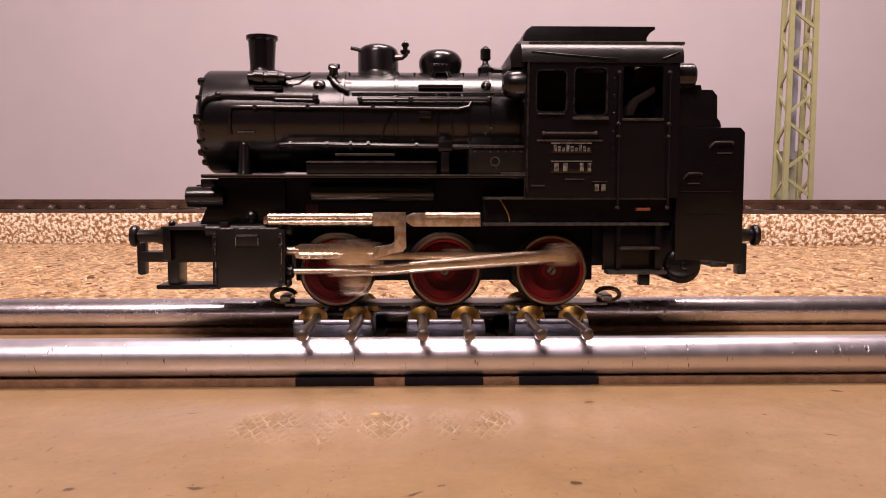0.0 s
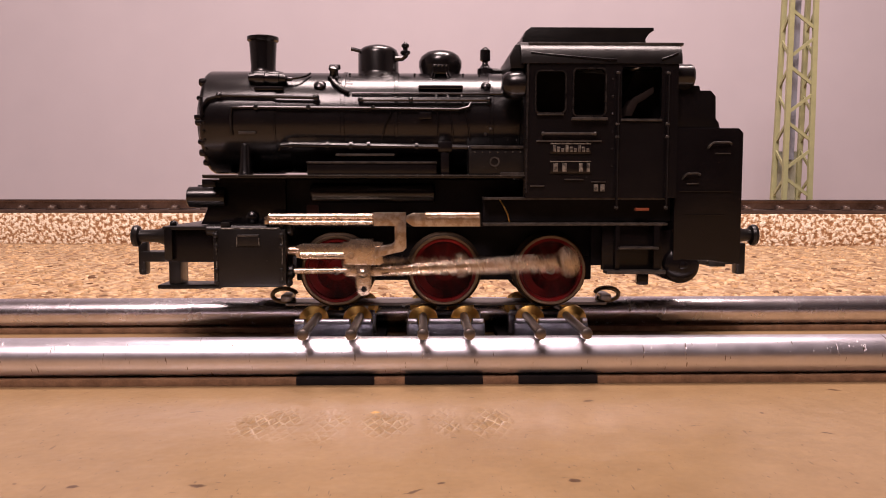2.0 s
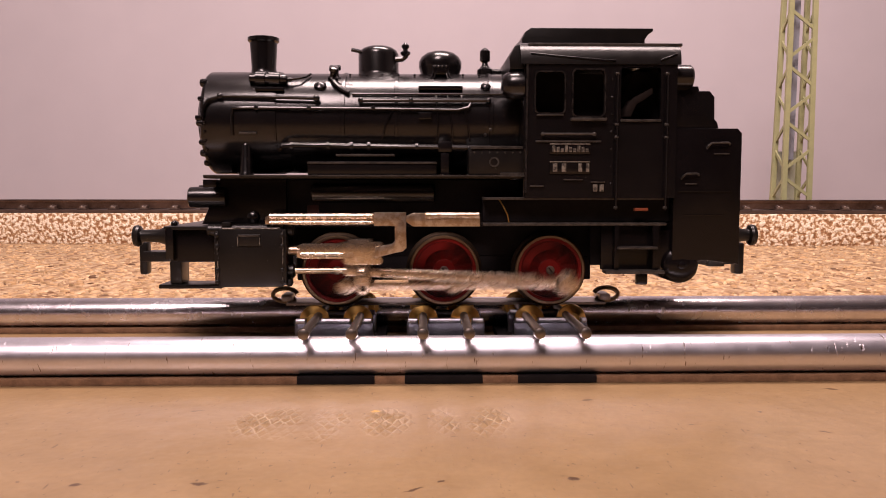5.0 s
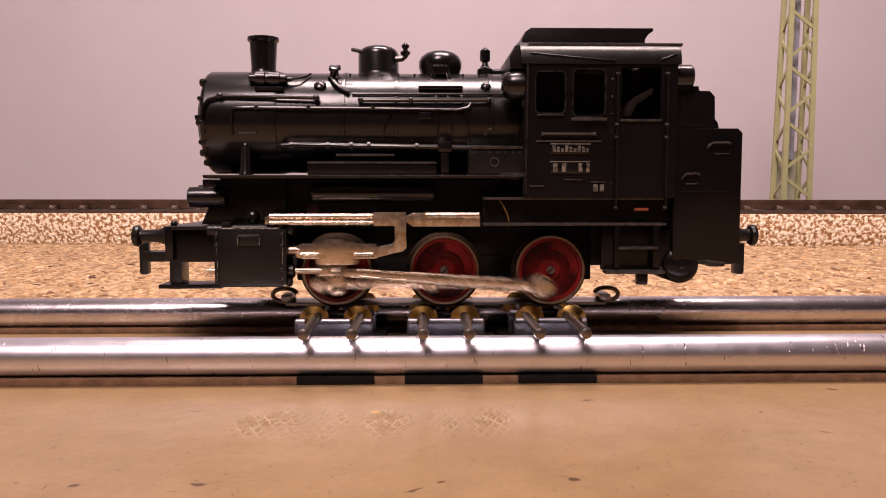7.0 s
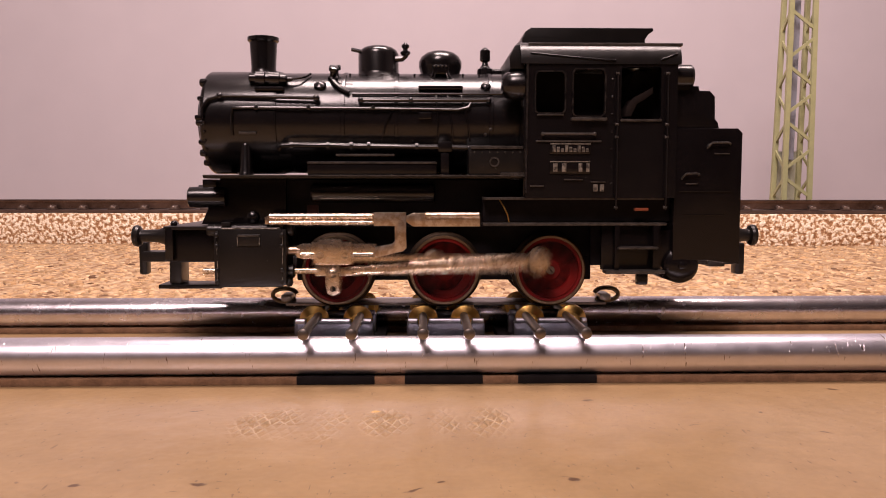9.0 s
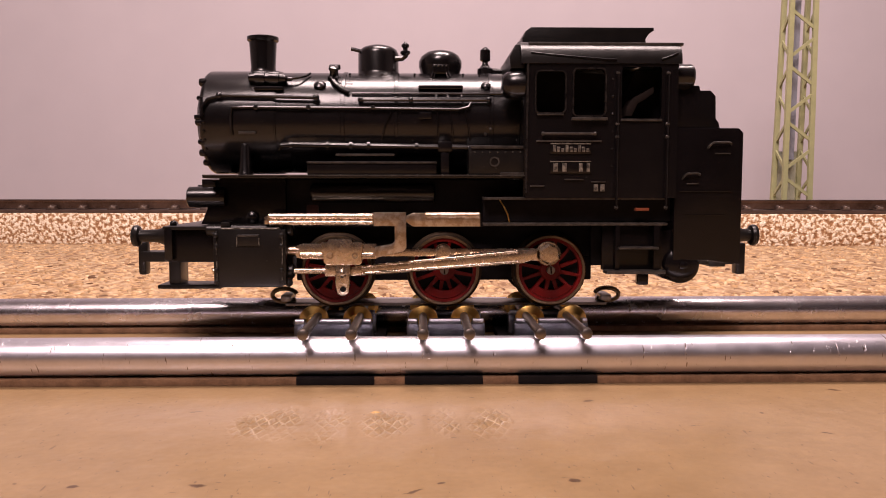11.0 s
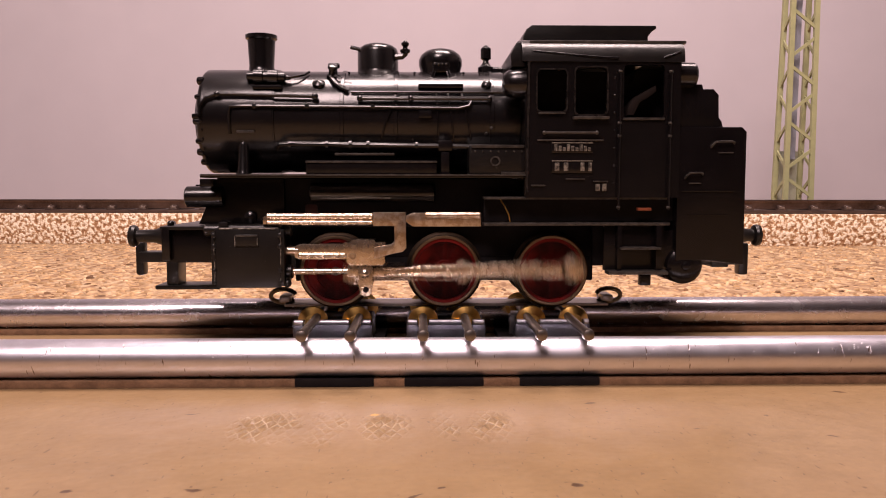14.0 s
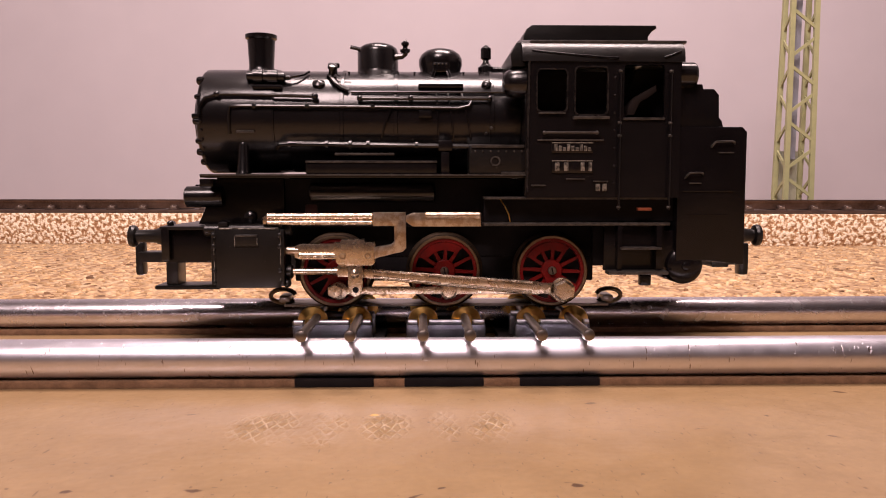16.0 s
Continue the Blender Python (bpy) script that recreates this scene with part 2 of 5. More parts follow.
def chip_material():
    """Pressed wood chips: pale flakes lying every way, with dark bark specks."""
    m = material("chipboard", (0.62, 0.42, 0.22), 0.75)
    nt = m.node_tree
    bs = nt.nodes["Principled BSDF"]
    co = nt.nodes.new("ShaderNodeTexCoord")

    def flakes(scale, turn, detail):
        mp = nt.nodes.new("ShaderNodeMapping")
        mp.inputs["Scale"].default_value = scale
        mp.inputs["Rotation"].default_value = (0, 0, radians(turn))
        nt.links.new(co.outputs["Object"], mp.inputs[0])
        n = nt.nodes.new("ShaderNodeTexNoise")
        n.inputs["Scale"].default_value, n.inputs["Detail"].default_value, n.inputs["Distortion"].default_value = 1.0, detail, 0.4
        nt.links.new(mp.outputs[0], n.inputs["Vector"])
        return n.outputs["Fac"]

    def ramp_of(fac, *stops):
        r = nt.nodes.new("ShaderNodeValToRGB")
        e = r.color_ramp.elements
        e[0].position, e[0].color = stops[0][0], (*stops[0][1], 1)
        e[1].position, e[1].color = stops[-1][0], (*stops[-1][1], 1)
        for pos, col in stops[1:-1]:
            e.new(pos).color = (*col, 1)
        nt.links.new(fac, r.inputs[0])
        return r.outputs[0]

    def mixed(kind, fac, p, q):
        mx = nt.nodes.new("ShaderNodeMixRGB")
        mx.blend_type = kind
        mx.inputs[0].default_value = fac
        nt.links.new(p, mx.inputs[1])
        nt.links.new(q, mx.inputs[2])
        return mx.outputs[0]
    one = ramp_of(flakes((360, 80, 1), 14, 3), (0.34, (0.22, 0.12, 0.055)), (0.48, (0.36, 0.235, 0.125)), (0.60, (0.48, 0.36, 0.22)))
    two = ramp_of(flakes((150, 95, 1), -30, 3), (0.36, (0.55, 0.44, 0.34)), (0.55, (0.95, 0.93, 0.90)), (0.7, (1.0, 1.0, 1.0)))
    spots = ramp_of(flakes((430, 120, 1), 8, 2), (0.27, (0.22, 0.13, 0.08)), (0.35, (1.0, 1.0, 1.0)))
    col = mixed("MULTIPLY", 0.85, mixed("MULTIPLY", 0.8, one, two), spots)
    nt.links.new(col, bs.inputs["Base Color"])
    b = nt.nodes.new("ShaderNodeBump")
    b.inputs["Strength"].default_value, b.inputs["Distance"].default_value = 0.9, 0.0016
    nt.links.new(flakes((330, 120, 1), -12, 4), b.inputs["Height"])
    nt.links.new(b.outputs[0], bs.inputs["Normal"])
    return m


def cork_material():
    """Pressed cork edge: pale granules in a darker binder, their glints put into the palest colour."""
    m = material("speckled_cork_edge", (0.45, 0.23, 0.10), 0.33)
    nt = m.node_tree
    bs = nt.nodes["Principled BSDF"]
    co = nt.nodes.new("ShaderNodeTexCoord")
    wob = nt.nodes.new("ShaderNodeTexNoise")
    wob.inputs["Scale"].default_value, wob.inputs["Detail"].default_value = 420, 2.0
    nt.links.new(co.outputs["Object"], wob.inputs["Vector"])
    off = nt.nodes.new("ShaderNodeVectorMath")
    off.operation = "MULTIPLY_ADD"
    nt.links.new(wob.outputs["Color"], off.inputs[0])
    off.inputs[1].default_value = (0.0022, 0.0022, 0.0022)
    nt.links.new(co.outputs["Object"], off.inputs[2])
    vo = nt.nodes.new("ShaderNodeTexVoronoi")
    vo.inputs["Scale"].default_value = 520
    nt.links.new(off.outputs[0], vo.inputs["Vector"])
    n = nt.nodes.new("ShaderNodeTexNoise")
    n.inputs["Scale"].default_value, n.inputs["Detail"].default_value = 560, 2.0
    nt.links.new(co.outputs["Object"], n.inputs["Vector"])
    mix = nt.nodes.new("ShaderNodeMath")
    mix.operation = "MULTIPLY_ADD"
    nt.links.new(vo.outputs["Distance"], mix.inputs[0])
    mix.inputs[1].default_value = -0.35
    nt.links.new(n.outputs["Fac"], mix.inputs[2])
    ramp = nt.nodes.new("ShaderNodeValToRGB")
    e = ramp.color_ramp.elements
    e[0].position, e[0].color = 0.19, (0.320, 0.168, 0.080, 1)
    # near-white end of the ramp stands for glints on the granules
    e[1].position, e[1].color = 0.38, (0.90, 0.80, 0.64, 1)
    e.new(0.29).color = (0.544, 0.368, 0.208, 1)
    nt.links.new(mix.outputs[0], ramp.inputs[0])
    nt.links.new(ramp.outputs[0], bs.inputs["Base Color"])
    b = nt.nodes.new("ShaderNodeBump")
    b.inputs["Strength"].default_value, b.inputs["Distance"].default_value = 0.9, 0.0012
    nt.links.new(mix.outputs[0], b.inputs["Height"])
    nt.links.new(b.outputs[0], bs.inputs["Normal"])
    return m


def dusty(m, level, colour):
    """Sparse pale specks of dust and rubbed paint."""
    nt = m.node_tree
    bs = nt.nodes["Principled BSDF"]
    co = nt.nodes.new("ShaderNodeTexCoord")
    fs = []
    for sc, lo in ((2600, level), (260, 0.45)):
        n = nt.nodes.new("ShaderNodeTexNoise")
        n.inputs["Scale"].default_value, n.inputs["Detail"].default_value = sc, 2.0
        nt.links.new(co.outputs["Object"], n.inputs["Vector"])
        mr = nt.nodes.new("ShaderNodeMapRange")
        mr.inputs[1].default_value, mr.inputs[2].default_value = lo, lo + 0.08
        nt.links.new(n.outputs["Fac"], mr.inputs[0])
        fs.append(mr.outputs[0])
    mu = nt.nodes.new("ShaderNodeMath")
    mu.operation = "MULTIPLY"
    nt.links.new(fs[0], mu.inputs[0])
    nt.links.new(fs[1], mu.inputs[1])
    mix = nt.nodes.new("ShaderNodeMixRGB")
    nt.links.new(mu.outputs[0], mix.inputs[0])
    nt.links.new(bs.inputs["Base Color"].links[0].from_socket, mix.inputs[1])
    mix.inputs[2].default_value = (*colour, 1)
    nt.links.new(mix.outputs[0], bs.inputs["Base Color"])


dusty(BLACK, 0.70, (0.07, 0.058, 0.05))
dusty(MATTBLACK, 0.70, (0.10, 0.088, 0.078))


def scratched(m):
    """Fine lengthwise and cross scratches in the metal."""
    nt = m.node_tree
    bs = nt.nodes["Principled BSDF"]
    co = nt.nodes.new("ShaderNodeTexCoord")
    hs = []
    for sc, lv in (((2600, 900, 900), 0.70), ((2400, 420, 460), 0.685), ((150, 2600, 2600), 0.76)):
        mp = nt.nodes.new("ShaderNodeMapping")
        mp.inputs["Scale"].default_value = sc
        mp.inputs["Rotation"].default_value = (0, 0, 0.1)
        nt.links.new(co.outputs["Object"], mp.inputs[0])
        n = nt.nodes.new("ShaderNodeTexNoise")
        n.inputs["Scale"].default_value = 1.0
        nt.links.new(mp.outputs[0], n.inputs["Vector"])
        mr = nt.nodes.new("ShaderNodeMapRange")
        mr.inputs[1].default_value, mr.inputs[2].default_value = lv, lv + 0.06
        nt.links.new(n.outputs["Fac"], mr.inputs[0])
        hs.append(mr.outputs[0])
    add = nt.nodes.new("ShaderNodeMath")
    add.operation = "ADD"
    nt.links.new(hs[0], add.inputs[0])
    nt.links.new(hs[1], add.inputs[1])
    more = nt.nodes.new("ShaderNodeMath")
    more.operation = "ADD"
    nt.links.new(add.outputs[0], more.inputs[0])
    nt.links.new(hs[2], more.inputs[1])
    add = more
    # grime sits in the cross scratches
    grime = nt.nodes.new("ShaderNodeMixRGB")
    nt.links.new(hs[1], grime.inputs[0])
    nt.links.new(bs.inputs["Base Color"].links[0].from_socket, grime.inputs[1])
    grime.inputs[2].default_value = (0.22, 0.17, 0.16, 1)
    nt.links.new(grime.outputs[0], bs.inputs["Base Color"])
    b = nt.nodes.new("ShaderNodeBump")
    b.inputs["Strength"].default_value, b.inputs["Distance"].default_value = 0.5, 0.00012
    b.invert = True
    nt.links.new(add.outputs[0], b.inputs["Height"])
    nt.links.new(b.outputs[0], bs.inputs["Normal"])


scratched(ALU)

def flake_material():
    """Single wood chips, each of its own tone."""
    m = bpy.data.materials.new("wood_chip")
    m.use_nodes = True
    nt = m.node_tree
    bs = nt.nodes["Principled BSDF"]
    bs.inputs["Roughness"].default_value = 0.7
    g = nt.nodes.new("ShaderNodeNewGeometry")
    r = nt.nodes.new("ShaderNodeValToRGB")
    e = r.color_ramp.elements
    e[0].position, e[0].color = 0.0, (0.115, 0.055, 0.022, 1)
    e[1].position, e[1].color = 1.0, (0.575, 0.422, 0.253, 1)
    for pos, col in ((0.05, (0.187, 0.096, 0.041, 1)), (0.08, (0.374, 0.232, 0.107, 1)), (0.45, (0.454, 0.294, 0.146, 1)), (0.8, (0.503, 0.341, 0.184, 1))):
        e.new(pos).color = col
    nt.links.new(g.outputs["Random Per Island"], r.inputs[0])
    co = nt.nodes.new("ShaderNodeTexCoord")
    n = nt.nodes.new("ShaderNodeTexNoise")
    n.inputs["Scale"].default_value, n.inputs["Detail"].default_value = 330, 5
    nt.links.new(co.outputs["Object"], n.inputs["Vector"])
    mr = nt.nodes.new("ShaderNodeMapRange")
    mr.inputs[1].default_value, mr.inputs[2].default_value = 0.36, 0.62
    mr.inputs[3].default_value, mr.inputs[4].default_value = 0.62, 1.2
    nt.links.new(n.outputs["Fac"], mr.inputs[0])
    mx = nt.nodes.new("ShaderNodeVectorMath")
    mx.operation = "SCALE"
    nt.links.new(r.outputs[0], mx.inputs[0])
    nt.links.new(mr.outputs[0], mx.inputs["Scale"])
    nt.links.new(mx.outputs[0], bs.inputs["Base Color"])
    b = nt.nodes.new("ShaderNodeBump")
    b.inputs["Strength"].default_value, b.inputs["Distance"].default_value = 0.8, 0.0009
    nt.links.new(n.outputs["Fac"], b.inputs["Height"])
    nt.links.new(b.outputs[0], bs.inputs["Normal"])
    return m


FLAKE = flake_material()
TABLE, CHIP, CORK = table_material(), chip_material(), cork_material()

# ---- mesh helpers, all in millimetres ----
ORIGIN = {}


def box(bm, x0, x1, y0, y1, z0, z1, bev=0.0):
    r = bmesh.ops.create_cube(bm, size=1.0)
    vs = r["verts"]
    for v in vs:
        v.co = Vector((x0 + (x1 - x0) * (v.co.x + 0.5), y0 + (y1 - y0) * (v.co.y + 0.5), z0 + (z1 - z0) * (v.co.z + 0.5)))
    if bev:
        es = list({e for v in vs for e in v.link_edges})
        bmesh.ops.bevel(bm, geom=es, offset=bev, segments=2, profile=0.6, affect="EDGES")
    return bm


def ring_strip(bm, loops, closed_ends=True):
    """Skins a row of closed vertex loops."""
    rings = [[bm.verts.new(p) for p in lp] for lp in loops]
    n = len(rings[0])
    for a, b in zip(rings, rings[1:]):
        for i in range(n):
            j = (i + 1) % n
            bm.faces.new((a[i], a[j], b[j], b[i]))
    if closed_ends:
        bm.faces.new(list(reversed(rings[0])))
        bm.faces.new(rings[-1])
    return bm


def frame_of(axis):
    a = Vector(axis).normalized()
    u = a.cross(Vector((0, 1, 0)) if abs(a.y) < 0.9 else Vector((1, 0, 0))).normalized()
    return a, u, a.cross(u)


def lathe(bm, base, axis, profile, seg=24):
    """profile: (distance along the axis, radius) from the base point."""
    a, u, w = frame_of(axis)
    base = Vector(base)
    loops = [[base + a * h + (u * math.cos(2 * math.pi * i / seg) + w * math.sin(2 * math.pi * i / seg)) * max(r, 0.01)
              for i in range(seg)] for h, r in profile]
    return ring_strip(bm, loops)


def rod(bm, p0, p1, r, seg=12, bev=0.0):
    d = Vector(p1) - Vector(p0)
    n = d.length
    if bev:
        return lathe(bm, p0, d, ((0, r - bev), (bev, r), (n - bev, r), (n, r - bev)), seg)
    return lathe(bm, p0, d, ((0, r), (n, r)), seg)


def pipe(bm, pts, r, seg=8):
    pts = [Vector(p) for p in pts]
    loops = []
    last = None
    for i, p in enumerate(pts):
        t = (pts[min(i + 1, len(pts) - 1)] - pts[max(i - 1, 0)]).normalized()
        if last is None:
            a, u, w = frame_of(t)
        else:
            u = (last - t * last.dot(t)).normalized()
            w = t.cross(u)
        last = u
        loops.append([p + (u * math.cos(2 * math.pi * k / seg) + w * math.sin(2 * math.pi * k / seg)) * r for k in range(seg)])
    return ring_strip(bm, loops)


def ball(bm, c, r, seg=12):
    bmesh.ops.create_uvsphere(bm, u_segments=seg, v_segments=seg // 2 + 1, radius=r, matrix=Matrix.Translation(c))
    return bm


def prism(bm, poly, y0, y1, bev=0.0):
    """A polygon in x and z, pushed from y0 to y1."""
    front = [bm.verts.new((x, y0, z)) for x, z in poly]
    back = [bm.verts.new((x, y1, z)) for x, z in poly]
    fs = [bm.faces.new(front), bm.faces.new(list(reversed(back)))]
    n = len(poly)
    for i in range(n):
        j = (i + 1) % n
        fs.append(bm.faces.new((front[j], front[i], back[i], back[j])))
    bmesh.ops.recalc_face_normals(bm, faces=fs)
    if bev:
        es = list({e for f in fs[:1] for e in f.edges})
        bmesh.ops.bevel(bm, geom=es, offset=bev, segments=2, profile=0.6, affect="EDGES")
    return bm


def rounded(x0, x1, z0, z1, r, n=4):
    pts = []
    for cx, cz, a0 in ((x1 - r, z1 - r, 0), (x0 + r, z1 - r, 90), (x0 + r, z0 + r, 180), (x1 - r, z0 + r, 270)):
        for k in range(n + 1):
            a = radians(a0 + 90 * k / n)
            pts.append((cx + r * math.cos(a), cz + r * math.sin(a)))
    return pts


def holed(bm, outer, holes, y0, y1):
    """A plate in x and z with holes through it."""
    edges, loops = [], []
    for lp in (outer, *holes):
        vs = [bm.verts.new((x, y0, z)) for x, z in lp]
        loops.append(vs)
        edges += [bm.edges.new((vs[i], vs[(i + 1) % len(vs)])) for i in range(len(vs))]
    made = bmesh.ops.triangle_fill(bm, use_beauty=True, use_dissolve=False, edges=edges)
    faces = [g for g in made["geom"] if isinstance(g, bmesh.types.BMFace)]
    ext = bmesh.ops.extrude_face_region(bm, geom=faces)
    moved = [g for g in ext["geom"] if isinstance(g, bmesh.types.BMVert)]
    bmesh.ops.translate(bm, verts=moved, vec=(0, y1 - y0, 0))
    bmesh.ops.recalc_face_normals(bm, faces=bm.faces[:])
    return bm


def ring_plate(bm, outer, inner, y0, y1):
    """A closed frame between two loops of equal length in x and z."""
    a = [[bm.verts.new((x, y, z)) for x, z in lp] for lp, y in ((outer, y0), (inner, y0), (inner, y1), (outer, y1))]
    n = len(outer)
    fs = []
    for k in range(4):
        p, q = a[k], a[(k + 1) % 4]
        for i in range(n):
            j = (i + 1) % n
            fs.append(bm.faces.new((p[i], p[j], q[j], q[i])))
    bmesh.ops.recalc_face_normals(bm, faces=fs)
    return bm


def circle(cx, cz, r, n=48, a0=0.0):
    return [(cx + r * math.cos(a0 + 2 * math.pi * i / n), cz + r * math.sin(a0 + 2 * math.pi * i / n)) for i in range(n)]


def part(name, bm, mat, parent=None, label="", at=None, smooth=35):
    """Links a bmesh, given in millimetres of the place, as one mesh; at: its own origin."""
    base = ORIGIN.get(parent, Vector((0, 0, 0)))
    org = Vector(at) if at is not None else base
    me = bpy.data.meshes.new(name)
    bmesh.ops.recalc_face_normals(bm, faces=bm.faces[:])
    for v in bm.verts:
        v.co = (v.co - org) * MM
    bm.to_mesh(me)
    bm.free()
    for p in me.polygons:
        p.use_smooth = True
    me.set_sharp_from_angle(angle=radians(smooth))
    me.materials.append(mat)
    ob = new(name, me)
    if parent is not None:
        ob.parent = parent
    ob.location = (org - base) * MM
    ORIGIN[ob] = org
    if label:
        tagged(ob, label)
    return ob


def thing(name, at, label, category, group="", kind=""):
    ob = new(name)
    ob.empty_display_size = 0.005
    ob.location = Vector(at) * MM
    ORIGIN[ob] = Vector(at)
    return tagged(ob, label, category, group, kind)


B = bmesh.new

# ---- the setting ----
tabletop = tagged(part("tabletop", box(B(), -700, 700, -300, 42, -18, 0), TABLE, at=(0, 0, 0)), "worn varnished tan wooden board under the test rods", "board", kind="structure")
chipboard = tagged(part("chipboard_floor", box(B(), -700, 700, 42.3, 419, -18, 0.3), CHIP, at=(0, 200, 0)), "raw chipboard baseboard behind the test stand", "board", kind="structure")
tagged(part("wall_back", box(B(), -1400, 1400, 420, 470, -800, 1500), WALLMAT, at=(0, 420, 0)), "plain lilac-grey painted wall behind the layout", "wall", kind="structure")
# unseen room shell, added; its tones steer bounce light and reflections
tagged(part("wall_left", box(B(), -1450, -1400, -1500, 470, -800, 1500), PLAIN, at=(-1400, 0, 0)), "unseen beige wall, added to close the room", "wall", kind="structure")
tagged(part("wall_right", box(B(), 1400, 1450, -1500, 470, -800, 1500), PLAIN, at=(1400, 0, 0)), "unseen beige wall, added to close the room", "wall", kind="structure")
tagged(part("wall_front", box(B(), -1450, 1450, -1550, -1500, -800, 1500), BROWNWALL, at=(0, -1500, 0)), "unseen dark brown wall, added to darken reflections", "wall", kind="structure")
tagged(part("ceiling", box(B(), -1450, 1450, -1550, 470, 1500, 1550), PLAIN, at=(0, 0, 1500)), "unseen beige ceiling, added for pale reflections", "ceiling", kind="structure")
tagged(part("floor", box(B(), -1450, 1450, -1550, 470, -850, -800), FLOORMAT, at=(0, 0, -800)), "unseen dark brown floor, added to darken reflections", "floor", kind="structure")

# ---- the raised trackbed behind ----
TURN = -3.9
BED = Matrix.Translation((0, 0.2525, 0)) @ pose(0, 0, 0, 0, 0, TURN)


def bed_thing(ob):
    ob.matrix_basis = BED @ ob.matrix_basis
    return ob


def trackbed():
    t = thing("trackbed", (0, 0, 0.3), "speckled cork strip laid on chipboard under a track", "trackbed")
    part("cork_strip", box(B(), -420, 252, 0, 62, 0.3, 16.4, 0.3), CORK, t, at=(0, 0, 0.3))
    part("cork_strip", box(B(), 252.8, 420, 0.4, 62, 0.3, 16.2, 0.3), CORK, t, at=(300, 0, 0.3))
    bed_thing(t)
    k = thing("model_track", (0, 20, 16.5), "dark brown model railway track on a cork bed", "track")
    part("ballast", box(B(), -420, 420, 2, 46, 16.5, 18.2, 0.4), TRACK, k)
    for y in (7.5, 24.0):
        bm = B()
        box(bm, -420, 420, y - 1.2, y + 1.2, 18.9, 19.5)
        box(bm, -420, 420, y - 0.4, y + 0.4, 19.5, 22.2)
        box(bm, -420, 420, y - 0.8, y + 0.8, 22.2, 23.4, 0.2)
        part("rail", bm, RAIL, k)
    sl = clip = None
    for i in range(51):
        x = -415 + 16.6 * i
        if sl is None:
            bm = B()
            box(bm, x - 2.4, x + 2.4, 3.0, 30, 18.2, 18.9, 0.2)
            for y in (7.5, 24.0):
                box(bm, x - 1.8, x + 1.8, y - 3.0, y - 1.0, 18.9, 20.6, 0.4)
            sl = part("sleeper", bm, TRACK, k, at=(x, 0, 18.2))
        else:
            o = new("sleeper", sl.data)
            o.parent = k
            o.location = (Vector((x, 0, 18.2)) - ORIGIN[k]) * MM
        if clip is None:
            bm = B()
            box(bm, x - 1.5, x + 1.5, 3.6, 6.3, 18.9, 19.9, 0.25)
            rod(bm, (x - 0.5, 3.5, 19.6), (x - 0.5, 6.2, 20.3), 0.55, 10, 0.15)
            clip = part("rail_clip", bm, CLIP, k, at=(x, 0, 18.9))
        else:
            o = new("rail_clip", clip.data)
            o.parent = k
            o.location = (Vector((x, 0, 18.9)) - ORIGIN[k]) * MM
    bed_thing(k)


trackbed()


def lattice_mast():
    """Four tapering legs, leaning a little, with zigzag diagonals on three faces."""
    X, Y, Z = 212.6, 293.0, 0.3
    t = thing("lattice_mast", (X - 1.5, Y, Z), "pale green lattice catenary mast with grey gusset plates", "mast")
    top, zb, zt = 168.0, 24.0, 132.0

    def at(sx, sy, z):
        k = (z - zb) / (zt - zb)
        return Vector((X - 1.4 * (1 - k) + sx * (7.3 - 0.5 * k), Y + sy * (7.0 - 2.2 * k), z))

    for sx in (-1, 1):
        for sy in (-1, 1):
            loops = []
            for z in (Z, top):
                c = at(sx, sy, z)
                loops.append([c + Vector(d) for d in ((-1.35, -1.0, 0), (1.35, -1.0, 0), (1.35, 1.0, 0), (-1.35, 1.0, 0))])
            part("leg", ring_strip(B(), loops), MAST, t)
    step = 15.6
    for face in range(3):
        z, s = 25.0 - step, -1
        while z < top - step:
            if face == 0:
                p, q = at(s, -1, z), at(-s, -1, z + 10.6)
            else:
                sx = -1 if face == 1 else 1
                p, q = at(sx, s, z), at(sx, -s, z + 10.6)
            way = q - p
            n = Vector((0, 1, 0)) if face == 0 else Vector((1, 0, 0))
            w = way.cross(n).normalized()
            loops = [[c + w * 0.85 + n * 0.45, c - w * 0.85 + n * 0.45, c - w * 0.85 - n * 0.45, c + w * 0.85 - n * 0.45] for c in (p, q)]
            part("diagonal", ring_strip(B(), loops), MAST, t)
            z, s = z + step, -s
    corners = [at(sx, 1, z) for sx, z in ((-1, 16), (1, 16), (1, 51), (-1, 51))]
    part("gusset_plate", prism(B(), [(c.x, c.z) for c in corners], Y + 7.6, Y + 8.6), MASTGREY, t, "flat grey-green plate")
    loops = []
    for z in (46.0, top - 4):
        c = at(0, 0.2, z)
        loops.append([c + Vector(d) for d in ((-4.8, -1.5, 0), (0.6, -1.5, 0), (0.6, 1.5, 0), (-4.8, 1.5, 0))])
    part("cable_duct", ring_strip(B(), loops), DUCT, t, "grey-blue duct inside the mast")
    part("foot", box(B(), X - 15, X + 12, Y - 13, Y + 13, Z, 3.5, 0.6), MAST, t)


lattice_mast()


